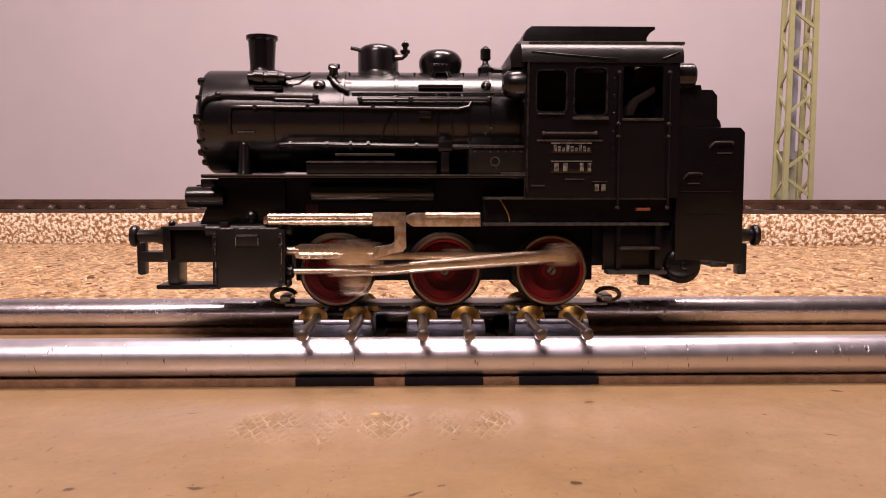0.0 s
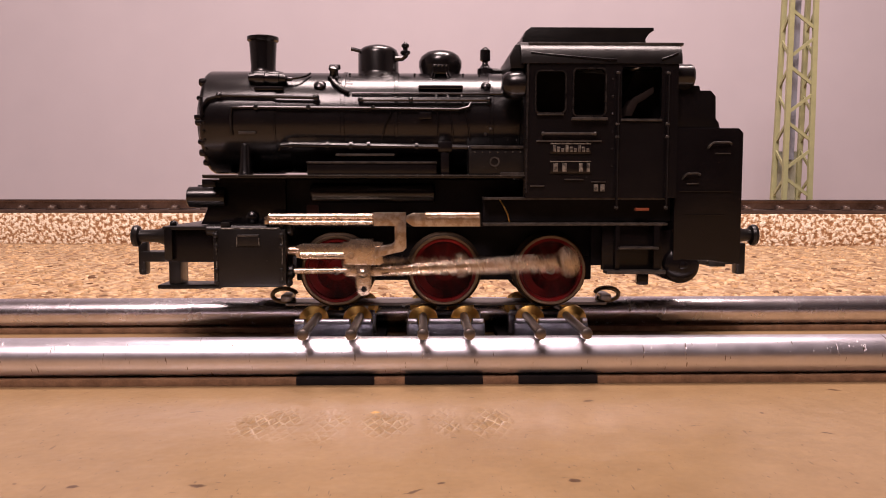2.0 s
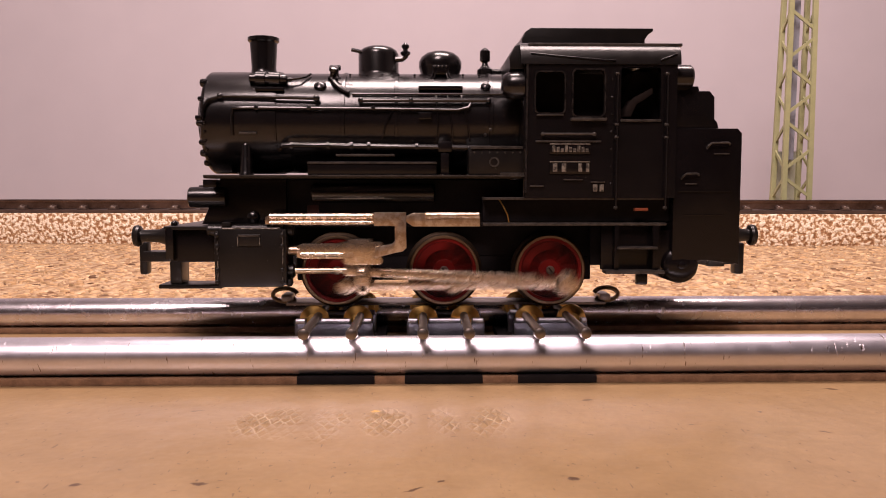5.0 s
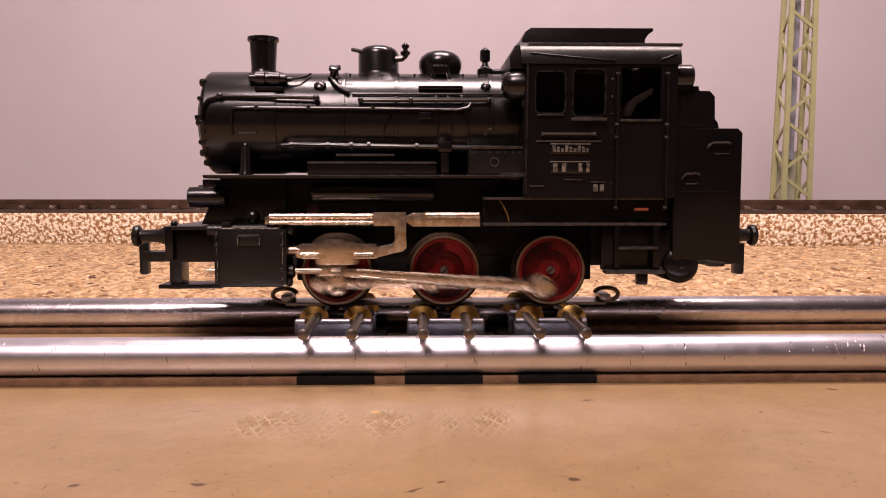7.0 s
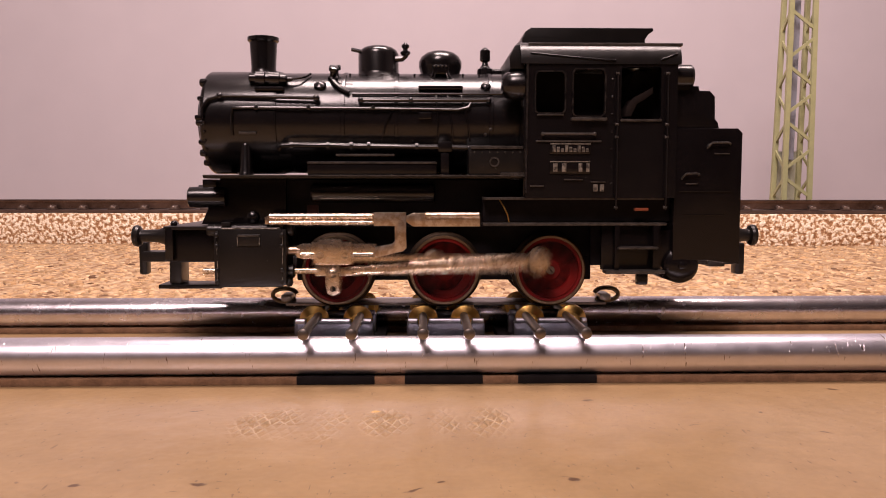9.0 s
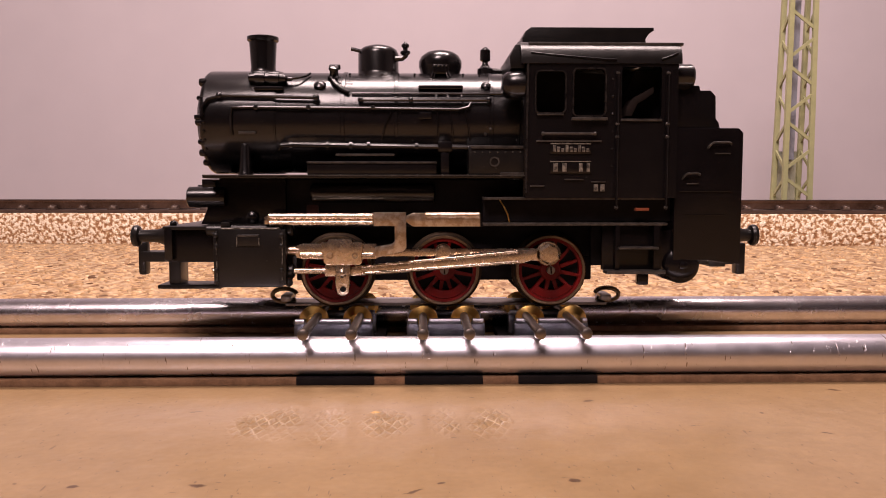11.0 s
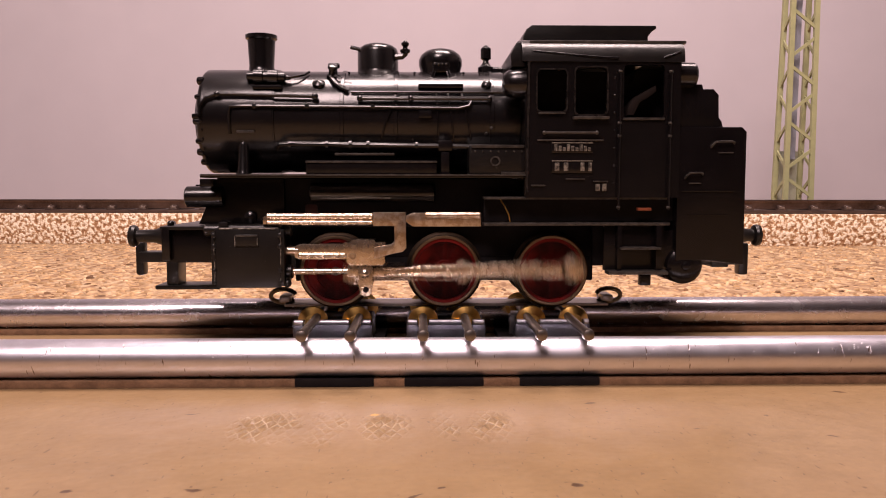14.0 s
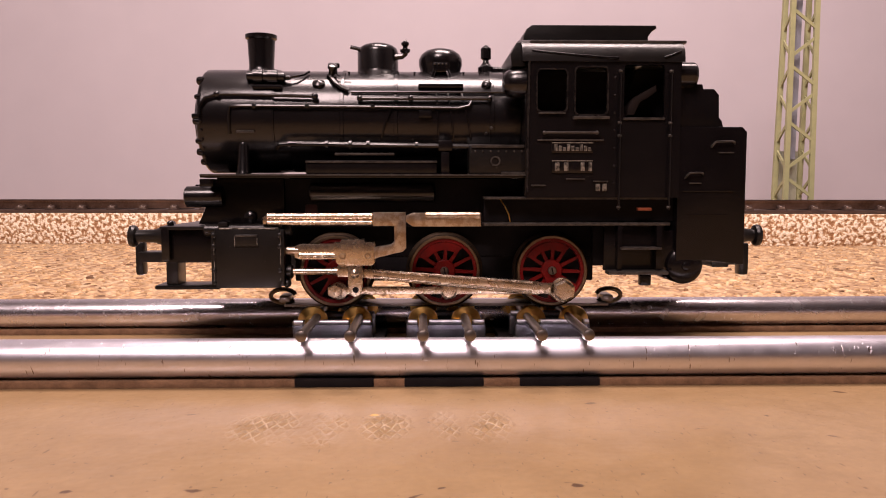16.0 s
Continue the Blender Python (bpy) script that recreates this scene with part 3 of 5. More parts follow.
def wood_chips():
    """The raw chips that stand out of the chipboard's face as low rounded lumps."""
    rng = np.random.default_rng(7)
    verts, faces = [], []
    for _ in range(13000):
        y = rng.uniform(44, 272)
        half = (y + 144) * 0.62
        x = rng.uniform(-half, half + 10)
        if y > 248 - 0.068 * x:
            continue
        long, wide = rng.uniform(0.9, 3.8), rng.uniform(0.5, 1.7)
        turn = rng.normal(0, 0.6)
        ux, uy = math.cos(turn), math.sin(turn)
        ta = rng.uniform(-0.16, 0.16)
        lift = 0.04 + 0.75 * rng.random() ** 3
        k = len(verts)
        ring = [(math.cos(a), math.sin(a)) for a in np.arange(7) * math.pi * 2 / 7 + rng.uniform(-0.35, 0.35, 7)]
        for grow, high in ((0.45, 1.0), (0.85, 0.66), (1.1, -0.1)):
            for a, b in ring:
                px, py = a * long / 2 * grow, b * wide / 2 * grow
                z = 0.3 + max(0.02, lift * high + px * ta) if high > 0 else 0.2
                verts.append(((x + px * ux - py * uy) * MM, (y + px * uy + py * ux) * MM, z * MM))
        faces.append(tuple(range(k, k + 7)))
        for r in (0, 7):
            for i in range(7):
                j = (i + 1) % 7
                faces.append((k + r + i, k + r + 7 + i, k + r + 7 + j, k + r + j))
    me = bpy.data.meshes.new("wood_chips")
    me.from_pydata(verts, [], faces)
    me.polygons.foreach_set("use_smooth", [True] * len(me.polygons))
    me.materials.append(FLAKE)
    tagged(new("wood_chips", me), "pale and dark wood chips pressed into the raw chipboard", "wood chips", kind="stuff")


wood_chips()


# ---- the roller test stand ----
def guide_rod(y, metal, label):
    t = thing("guide_rod", (0, y, 0), label, "rod", "rods of the test stand")
    part("tube", rod(B(), (-190, y, 3.95), (190, y, 3.95), 2.9, 64), metal, t)
    for x in (-150, 150):
        part("end_block", box(B(), x - 8, x + 8, y - 5, y + 5, 0, 3.4, 0.4), MATTBLACK, t)
    part("lath", box(B(), -190, 190, y - 2.3, y + 2.3, 0, 1.1, 0.1), LATH, t, "brown stained wooden lath")


guide_rod(-29.0, ALU, "scratched round aluminium rod of a roller test stand")
guide_rod(13.0, ALUSHINY, "round aluminium rod behind the model wheels")


def roller_carrier(x0, x1, xa, xb, b0, b1):
    xm = (x0 + x1) / 2
    t = thing("roller_carrier", (xm, -8, 0), "black and grey roller carriage with brass rollers between two rods", "roller carriage", "roller carriages under the wheels")
    part("base", box(B(), b0, b1, -31.45, 14.5, 0.02, 1.2, 0.15), DARK, t)
    bm = B()
    box(bm, x0 + 1.4, x1 - 1.4, -25.5, 9.5, 1.1, 3.2, 0.3)
    part("body", bm, MATTBLACK, t)
    for y in (-12.5, -3.4):
        bm = B()
        bowl = [(x0, 2.6), (x1, 2.6), (x1, 6.0), (x1 - 0.6, 6.7)]
        for x in (xb, xa):
            bowl += [(x + 1.0, 6.7), (x + 0.85, 5.6), (x, 5.2), (x - 0.85, 5.6), (x - 1.0, 6.7)]
        bowl += [(x0 + 0.6, 6.7), (x0, 6.0)]
        prism(bm, bowl, y - 0.7, y + 0.7, 0.2)
        ck = part("cheek", bm, CARRIER, t, "grey-blue metal cheek plate")
        # the highlight along the cheek's upward bevel, laid on as brighter rods
        for p, q in ((x0 + 0.2, xa - 1.0), (xa + 1.0, xb - 1.0), (xb + 1.0, x1 - 0.2)):
            part("cheek_rim", rod(B(), (p, y - 0.55, 6.42), (q, y - 0.55, 6.40), 0.5, 14, 0.12), RIM, ck, "bevelled rim in a brighter metal for its highlight")
    for x in (xa, xb):
        ax = part("axle", rod(B(), (x * 0.902, -34.0, 8.1), (x, 9.0, 5.85), 0.70, 14, 0.2), AXLE, t)
        part("end_collar", lathe(B(), (x * 0.901, -34.4, 8.12), (0, 1, -0.05), ((0, 0.45), (0.15, 0.8), (1.0, 0.92), (1.4, 0.74)), 16), AXLE, ax)
        for y, s in ((-8.6, 1), (7.6, -1)):
            bm = B()
            lathe(bm, (x, y - 2.6 * s, 6.0), (0, s, 0), ((0, 0.8), (0.15, 1.3), (1.0, 1.9), (1.6, 2.55), (2.1, 2.65), (2.2, 1.9), (3.6, 1.9), (3.7, 1.3)), 24)
            part("brass_roller", bm, BRASS, ax, "turned brass cone roller")


roller_carrier(-22.3, -8.8, -19.4, -11.7, -19.0, -7.4)
roller_carrier(-3.0, 10.5, -0.15, 7.35, -2.9, 8.8)
roller_carrier(15.6, 28.4, 18.8, 26.3, 14.1, 26.0)

# ---- the model locomotive ----
# black plastic with lighter flecks that stand in for glints on the edges
FRAME = material("glint_frame", (0.007, 0.006, 0.006), 0.22, 0, (0.03, 0.026, 0.024), 900, 0.3, 0.05, 2000)
LOCO = thing("model_locomotive", (4, 0, 8.6), "black plastic model tank steam locomotive with red wheels and bright rods", "model locomotive")
BC, BR = 41.2, 9.3      # height of the boiler's axis, its radius


def near(x, z, out=0.0):
    """A point on the boiler's near side at that height."""
    d = max(-0.98, min(0.98, (z - BC) / BR))
    r = BR + out
    return (x, -r * math.sqrt(1 - d * d), BC + r * d)


def boiler():
    bm = B()
    lathe(bm, (-40.0, 0, BC), (1, 0, 0), ((0, 0.5), (0, 6.0), (0.3, 6.6), (0.9, 7.0), (0.9, 8.3), (1.2, 9.0), (1.6, 9.28), (1.9, 9.32), (14.0, 9.35), (14.1, 9.1), (56.8, 9.1)), 64)
    b = part("boiler", bm, BLACK, LOCO)
    for x in (-26.0, -14.1, -4.8, 11.9):
        part("boiler_band", lathe(B(), (x - 0.35, 0, BC), (1, 0, 0), ((0, 9.1), (0.08, 9.28), (0.62, 9.28), (0.7, 9.1)), 64), BLACK, b)
    for k in range(14):
        a = radians(200 + 140 * k / 13)
        if k % 2 == 0:
            part("hinge_stud", ball(B(), (-39.0, 8.9 * math.cos(a + math.pi / 2), BC + 8.9 * math.sin(a + math.pi / 2)), 0.5, 8), BLACK, b)
    part("door_latch", rod(B(), (-41.2, 0, BC), (-39.8, 0, BC), 0.8, 12, 0.2), BLACK, b)
    for k, (a, r) in enumerate(((48, 0.75), (24, 0.45), (-4, 0.6), (-26, 0.5), (-40, 0.65), (-56, 0.6))):
        c = Vector((-39.0 + 0.15 * (k % 2), -8.9 * math.cos(radians(a)), BC + 8.9 * math.sin(radians(a))))
        part("door_clamp", lathe(B(), c + Vector((-0.5, 0, 0)), (1, 0, 0), ((0, r * 0.4), (0.15, r * 0.85), (0.5, r), (1.2, r), (1.4, r * 0.6)), 10), BLACK, b)
    part("door_lug", box(B(), -39.6, -38.4, -9.4, -8.4, 41.0, 41.9, 0.3), BLACK, b)
    # chimney
    bm = B()
    lathe(bm, (-29.4, 0, 49.25), (0, 0, 1), ((0, 3.4), (0.6, 2.9), (1.2, 2.35), (2.0, 2.22), (6.6, 2.48), (6.9, 2.85), (7.5, 2.85), (7.6, 2.5), (7.5, 2.1), (4, 1.9)), 40)
    part("chimney", bm, BLACK, b)
    # steam dome with its valves
    bm = B()
    lathe(bm, (-8.3, 0, 49.1), (0, 0, 1), ((0, 4.5), (0.7, 4.1), (1.1, 3.8), (1.4, 3.7), (4.7, 3.7), (5.4, 3.4), (5.9, 2.7), (6.2, 1.8), (6.3, 0.1)), 40)
    d = part("steam_dome", bm, BLACK, b)
    part("dome_cock", pipe(B(), ((-11.4, -1, 54.2), (-12.6, -1, 54.5), (-13.2, -1, 54.6)), 0.35), BLACK, d)
    bm = B()
    pipe(bm, ((-5.2, -1.5, 52.8), (-3.9, -1.5, 52.9), (-3.3, -1.5, 53.4), (-3.3, -1.5, 54.0)), 0.55)
    lathe(bm, (-3.3, -1.5, 53.4), (0, 0, 1), ((0, 0.5), (0.3, 0.9), (0.7, 0.9), (0.9, 0.45), (1.3, 0.45), (1.5, 0.7), (1.9, 0.7), (2.2, 0.3), (2.5, 0.1)), 14)
    part("safety_valve", bm, BLACK, d)
    # sand dome
    bm = B()
    lathe(bm, (3.1, 0, 48.9), (0, 0, 1), ((0, 4.2), (0.6, 3.7), (1.4, 3.6), (2.6, 3.95), (3.6, 3.95), (4.5, 3.5), (5.2, 2.6), (5.55, 1.4), (5.6, 0.1)), 40)
    s = part("sand_dome", bm, BLACK, b)
    bm = B()
    box(bm, 1.6, 4.6, -4.7, -3.4, 49.6, 51.4, 0.3)
    for i in range(4):
        box(bm, 1.75 + 0.7 * i, 2.2 + 0.7 * i, -4.9, -4.6, 49.8, 51.2, 0.1)
    part("sand_valve", bm, BLACK, s)
    for i in range(4):
        part("valve_stud", ball(B(), (1.97 + 0.7 * i, -4.95, 51.0), 0.2, 8), EDGE, s)
    for x, z in ((0.9, 48.8), (1.6, 49.3), (4.6, 49.3), (5.3, 48.8)):
        part("valve_pipe", pipe(B(), ((x, -5.2, z - 1.2), (x + (0.35 if x < 3 else -0.35), -4.9, z), (3.1 + (x - 3.1) * 0.55, -4.6, 50.2)), 0.16, 6), BLACK, s)
    part("dome_tray", box(B(), -0.9, 6.9, -8.1, -4.5, 46.5, 47.2, 0.2), BLACK, b)
    # whistle pot before the cab
    bm = B()
    lathe(bm, (11.4, 0, 49.6), (0, 0, 1), ((0, 1.9), (0.4, 1.5), (0.5, 1.5), (1.6, 1.45), (1.8, 1.1), (2.4, 0.6), (2.9, 0.5), (3.2, 0.95), (5.0, 0.95), (5.3, 0.6), (5.6, 0.2)), 18)
    w = part("whistle", bm, BLACK, b)
    part("whistle_pipe", rod(B(), (12.5, 0, 50.8), (15.6, 0, 50.6), 0.6, 10), BLACK, w)
    # feed water pump on the smokebox
    bm = B()
    lathe(bm, (-30.6, -7.0, 48.5), (1, 0, -0.03), ((0, 0.5), (0.2, 0.9), (1.2, 0.95), (1.3, 1.35), (2.9, 1.35), (3.0, 1.0), (3.6, 1.0), (3.7, 1.3), (5.4, 1.3), (5.5, 0.9), (6.5, 0.8), (6.8, 0.4), (7.6, 0.35)), 18)
    part("feed_pump", bm, BLACK, b)
    part("pump_bracket", box(B(), -29.4, -24.4, -8.3, -5.6, 46.2, 46.9, 0.2), BLACK, b)
    part("pump_pipe", pipe(B(), ((-23.4, -7.0, 48.3), (-21.9, -6.6, 48.6), (-20.9, -5.6, 49.0), (-20.2, -4.2, 49.7)), 0.2), BLACK, b)
    # round plug and small valve
    part("washout_plug", lathe(B(), near(-18.2, 47.3, -0.4), (0, -0.55, 0.83), ((0, 1.1), (0.5, 1.1), (0.8, 0.7), (1.0, 0.1)), 16), BLACK, b)
    part("washout_plug", lathe(B(), near(11.0, 47.2, -0.4), (0, -0.55, 0.83), ((0, 0.9), (0.5, 0.9), (0.8, 0.6), (1.0, 0.1)), 16), BLACK, b)
    bm = B()
    rod(bm, (-15.9, -3.6, 49.2), (-15.9, -3.6, 51.2), 0.6, 10, 0.15)
    rod(bm, (-16.9, -3.6, 50.9), (-14.9, -3.6, 50.9), 0.5, 10, 0.15)
    pipe(bm, ((-15.9, -4.4, 49.2), (-15.8, -5.4, 48.2), (-15.0, -6.2, 47.6), (-12.5, -6.4, 47.4)), 0.3)
    part("feed_valve", bm, BLACK, b)
    bm = B()
    lathe(bm, (-16.2, -5.0, 48.4), (0.15, -0.5, 0.9), ((0, 0.9), (0.7, 0.9), (0.9, 0.6), (1.7, 0.6), (1.9, 0.85), (2.5, 0.85), (2.7, 0.3)), 12)
    part("check_valve", bm, BLACK, b)
    part("feed_pipe", pipe(B(), [near(-16.0, 48.0, .3), near(-15.4, 47.2, .35), near(-14.2, 46.2, .35), near(-13.0, 45.7, .3)], 0.4, 8), BLACK, b)
    # rails and pipes along the boiler
    pts = [near(-38.2, 41.5, .35), near(-38.1, 43.0, .4), near(-37.2, 44.3, .5), near(-35.2, 44.9, .6), near(-33.5, 44.9, .6), near(-18.5, 44.6, .6)]
    h = part("handrail", pipe(B(), pts, 0.33), BLACK, b)
    for p in (near(-35.2, 44.9, .6), near(-18.6, 44.6, .6)):
        part("handrail_knob", ball(B(), p, 0.62, 10), BLACK, h)
    h = part("handrail", pipe(B(), [near(x, 44.3, .6) for x in (-11, -2, 6, 11.4)], 0.33), BLACK, b)
    for x in (-10.9, -2.2, 11.3):
        part("handrail_knob", ball(B(), near(x, 44.3, .6), 0.55, 10), BLACK, h)
    pts = [near(-33.2, 38.5, .2), near(-33.2, 41.5, .25), near(-33.0, 43.0, .3), near(-31, 43.1, .3), near(-12, 43.0, .3), near(6.0, 42.8, .3), near(7.8, 43.2, .35), near(8.4, 44.3, .4)]
    h = part("injector_pipe", pipe(B(), pts, 0.28), BLACK, b)
    for x in (-28.9, -19.9, -8.7):
        part("pipe_clip", ball(B(), near(x, 43.05, .3), 0.5, 8), BLACK, h)
    part("injector_pipe", pipe(B(), [near(x, 45.6, .2) for x in (-12.5, -5, 3, 9.5, 15.5)], 0.22), BLACK, b)
    for x, bend in ((-4.4, -3.0), (2.2, 0.4), (4.2, 1.0), (6.6, 1.6)):
        part("sand_pipe", pipe(B(), [near(x, 45.4, .15), near(x + bend * .2, 43.8, .2), near(x + bend * .7, 40.5, .2), near(x + bend, 37.5, .2)], 0.16, 6), BLACK, b)
    part("name_tab", box(B(), -0.8, 1.4, -9.8, -9.0, 41.2, 42.4, 0.15), BLACK, b)
    part("name_tab", box(B(), -32.0, -29.0, -9.6, -9.0, 38.6, 39.0, 0.1), EDGE, b)
    part("blast_pipe", lathe(B(), (-31.2, -7.9, 31.4), (0, 0.06, 1), ((0, 1.35), (0.5, 1.25), (0.9, 1.1), (5.2, 0.95), (5.8, 0.8), (6.2, 0.4)), 20), BLACK, b)
    for k in range(9):
        part("rivet", ball(B(), near(-13.2 + 2.9 * k, 49.6, .02), 0.22, 8), BLACK, b)
    for k in range(6):
        part("rivet", ball(B(), near(-38.0, 34.6 + 1.5 * k, .05), 0.3, 8), BLACK, b)
    for x, z in ((11.7, 39.5), (10.8, 38.6)):
        part("rivet", ball(B(), near(x, z, .05), 0.3, 8), EDGE, b)


boiler()


def side_works():
    # running board, side boxes and pipes along it
    for s in (-1, 1):
        r = part("running_board", box(B(), -37.0, 17.2, min(s * 8, s * 14.2), max(s * 8, s * 14.2), 30.9, 31.5, 0.12), BLACK, LOCO)
        part("board_edge", box(B(), -37.0, 17.2, min(s * 14.1, s * 14.35), max(s * 14.1, s * 14.35), 31.22, 31.48, 0.05), EDGE, r, "edge rubbed bare")
    pts = [(-24.8, -9.6, 36.0), (-24.2, -11.0, 36.5), (-22, -11.2, 36.6), (0, -11.2, 36.3), (17, -11.2, 36.0)]
    p = part("steam_pipe", pipe(B(), pts, 0.5, 10), BLACK, LOCO)
    for x in (-22.6, -16.4, -12.4, -9.4, -1.2):
        part("pipe_flange", rod(B(), (x - 0.25, -11.2, 36.5 if x < -5 else 36.3), (x + 0.25, -11.2, 36.5 if x < -5 else 36.3), 0.75, 12), BLACK, p)
    t = part("side_tank", box(B(), -19.7, 2.2, -13.4, -8, 31.5, 33.8, 0.25), BLACK, LOCO)
    part("tank_rim", box(B(), -19.7, 2.2, -13.6, -13.3, 33.4, 33.7, 0.06), EDGE, t)
    part("tank_rib", box(B(), -15.0, -5.0, -12.0, -9.0, 34.7, 35.1, 0.1), EDGE, t)
    t = part("side_tank", box(B(), 7.6, 17.0, -13.6, -8, 31.5, 36.4, 0.3), MATTBLACK, LOCO, "dusty side tank")
    part("tank_rim", box(B(), 8.0, 16.8, -13.9, -13.5, 35.9, 36.4, 0.08), EDGE, t)
    for k in range(7):
        part("rivet", ball(B(), (8.6 + 1.3 * k, -13.7, 35.3), 0.17, 8), EDGE, t)
    part("tank_rim", box(B(), 13.0, 17.0, -14.0, -13.5, 31.4, 31.9, 0.08), EDGE, t)
    bm = B()
    ring_plate(bm, circle(12.0, 33.7, 0.85, 20), circle(12.0, 33.7, 0.6, 20), -13.85, -13.5)
    part("tank_plug", bm, EDGE, t)
    bm = B()
    box(bm, 2.9, 4.4, -12.0, -8.6, 31.5, 35.4, 0.3)
    box(bm, 2.4, 4.9, -12.2, -8.6, 35.4, 37.3, 0.4)
    part("pump_post", bm, BLACK, LOCO)
    # hidden far side tank and the belly of the boiler
    part("side_tank", box(B(), -19.7, 17.0, 8, 13.4, 31.5, 35.8, 0.25), BLACK, LOCO)
    bm = B()
    prism(bm, [(-38.9, 23.0), (-24.0, 23.0), (-24.0, 30.9), (-35.6, 30.9), (-36.2, 29.0), (-37.6, 26.0)], -9.2, 9.2, 0.4)
    part("saddle", bm, DULLBLACK, LOCO)
    for k in range(12):
        part("rivet", ball(B(), (-35.5 + 4.3 * k, -14.3, 31.35), 0.2, 8), EDGE, LOCO)
    part("saddle_stud", lathe(B(), (-29.8, -9.2, 24.2), (0, -1, 0), ((0, 1.1), (0.8, 1.0), (1.2, 0.4)), 14), BLACK, LOCO)
    part("frame_block", box(B(), -24.0, 17.0, -8.6, 8.6, 22.4, 30.8, 0.3), DARK, LOCO)
    part("air_drum", rod(B(), (-19.6, -9.4, 28.4), (2.0, -9.4, 28.4), 1.7, 20, 0.3), BLACK, LOCO)
    part("chassis", box(B(), -36.0, 53.0, -5.6, 5.6, 17.0, 23.5, 0.3), DARK, LOCO)
    part("gear_case", box(B(), -23.0, 30.5, -5.4, 5.4, 12.6, 17.2, 0.3), DARK, LOCO)
    part("motor_coil", box(B(), -20.6, -18.4, -8.9, -5.2, 23.4, 26.4, 0.5), COIL, LOCO, "faded red coil winding")


side_works()


def cab():
    Z0, Z1 = 27.6, 50.4
    outer = [(17.0, Z0), (42.6, Z0), (42.6, 50.2), (17.2, 50.2)]
    holes = [rounded(18.7, 23.6, 41.8, 48.6, 0.8), rounded(25.0, 30.3, 41.3, 49.0, 0.8), rounded(33.1, 39.8, 40.9, 49.4, 0.5)]
    c = None
    for y0, y1 in ((-15.0, -14.0), (14.0, 15.0)):
        w = part("cab_side", holed(B(), outer, holes, y0, y1), BLACK, LOCO, smooth=30)
        if c is None:
            c = w
            for x0, x1, z0, z1 in ((18.7, 23.6, 41.8, 48.6), (25.0, 30.3, 41.3, 49.0)):
                bm = B()
                ring_plate(bm, rounded(x0 - 0.2, x1 + 0.2, z0 - 0.2, z1 + 0.2, 0.9), rounded(x0 + 0.05, x1 - 0.05, z0 + 0.05, z1 - 0.05, 0.75), -15.3, -14.6)
                part("window_frame", bm, FRAME, w)
            # lip in the lighter tone, for the glint on the frame's lower edge
            part("lit_frame_lip", box(B(), 18.9, 23.4, -15.45, -15.1, 41.35, 41.6, 0.08), EDGE, w)
            # thin strip added for the highlight down the cab's front corner
            part("corner_highlight", pipe(B(), ((17.15, -15.05, 28.5), (17.2, -15.08, 36), (17.3, -15.08, 44), (17.35, -15.05, 50)), 0.22, 8), FRAME, w)
            for k in range(7):
                part("rivet", ball(B(), (31.6, -15.0, 30.0 + 2.9 * k), 0.2, 8), BLACK, w)
            part("window_sill", box(B(), 24.6, 30.6, -15.9, -14.9, 40.5, 41.0, 0.12), EDGE, w)
            part("door_sill", box(B(), 33.0, 39.9, -15.35, -14.6, 40.4, 40.8, 0.1), EDGE, w)
            # grab bars beside the doorway
            for x in (32.3, 40.7):
                g = part("grab_bar", rod(B(), (x, -15.7, 25.6), (x, -15.7, 48.6), 0.22, 8), BLACK, w)
                for z in (48.3, 39.9, 37.8, 26.0):
                    part("bar_stud", ball(B(), (x, -15.6, z), 0.36, 8), EDGE, g)
            g = part("hand_bar", rod(B(), (19.9, -15.6, 38.3), (28.6, -15.6, 38.3), 0.22, 8), EDGE, w)
            for x in (19.9, 28.6):
                part("bar_stud", ball(B(), (x, -15.5, 38.3), 0.35, 8), EDGE, g)
            part("ledge", box(B(), 18.8, 29.8, -15.3, -14.9, 36.95, 37.25, 0.08), EDGE, w)
            # plates: unreadable maker's bar, then the number plate
            n = part("name_plate", box(B(), 21.2, 28.0, -15.25, -14.9, 35.0, 36.7, 0.08), BLACK, w)
            for k in range(9):
                part("raised_mark", box(B(), 21.6 + 0.7 * k, 22.1 + 0.7 * k, -15.4, -15.2, 35.3, 36.4 - 0.25 * (k % 3), 0.04), LETTER, n)
            part("raised_mark", box(B(), 21.2, 28.0, -15.36, -15.2, 36.55, 36.75, 0.03), LETTER, n)
            n = part("number_plate", box(B(), 21.2, 28.0, -15.25, -14.9, 31.7, 33.7, 0.08), BLACK, w)
            for k, (a, b) in enumerate(((21.7, 22.8), (23.2, 24.3), (26.0, 27.0), (27.3, 28.2))):
                part("raised_mark", box(B(), a, b - 0.35, -15.42, -15.2, 32.0, 33.4, 0.06), LETTER, n)
            part("raised_mark", box(B(), 21.2, 28.0, -15.36, -15.2, 33.6, 33.75, 0.03), LETTER, n)
            part("raised_mark", box(B(), 23.6, 26.8, -15.3, -14.9, 30.6, 30.8, 0.04), EDGE, w)
            part("raised_mark", box(B(), 17.9, 20.2, -15.3, -14.9, 29.5, 29.75, 0.04), EDGE, w)
            for k in range(2):
                part("raised_mark", box(B(), 28.6 + 1.1 * k, 29.3 + 1.1 * k, -15.25, -14.9, 28.7, 29.9, 0.05), LETTER, w)
            part("raised_mark", box(B(), 28.2, 30.6, -15.25, -14.9, 30.2, 30.4, 0.04), EDGE, w)
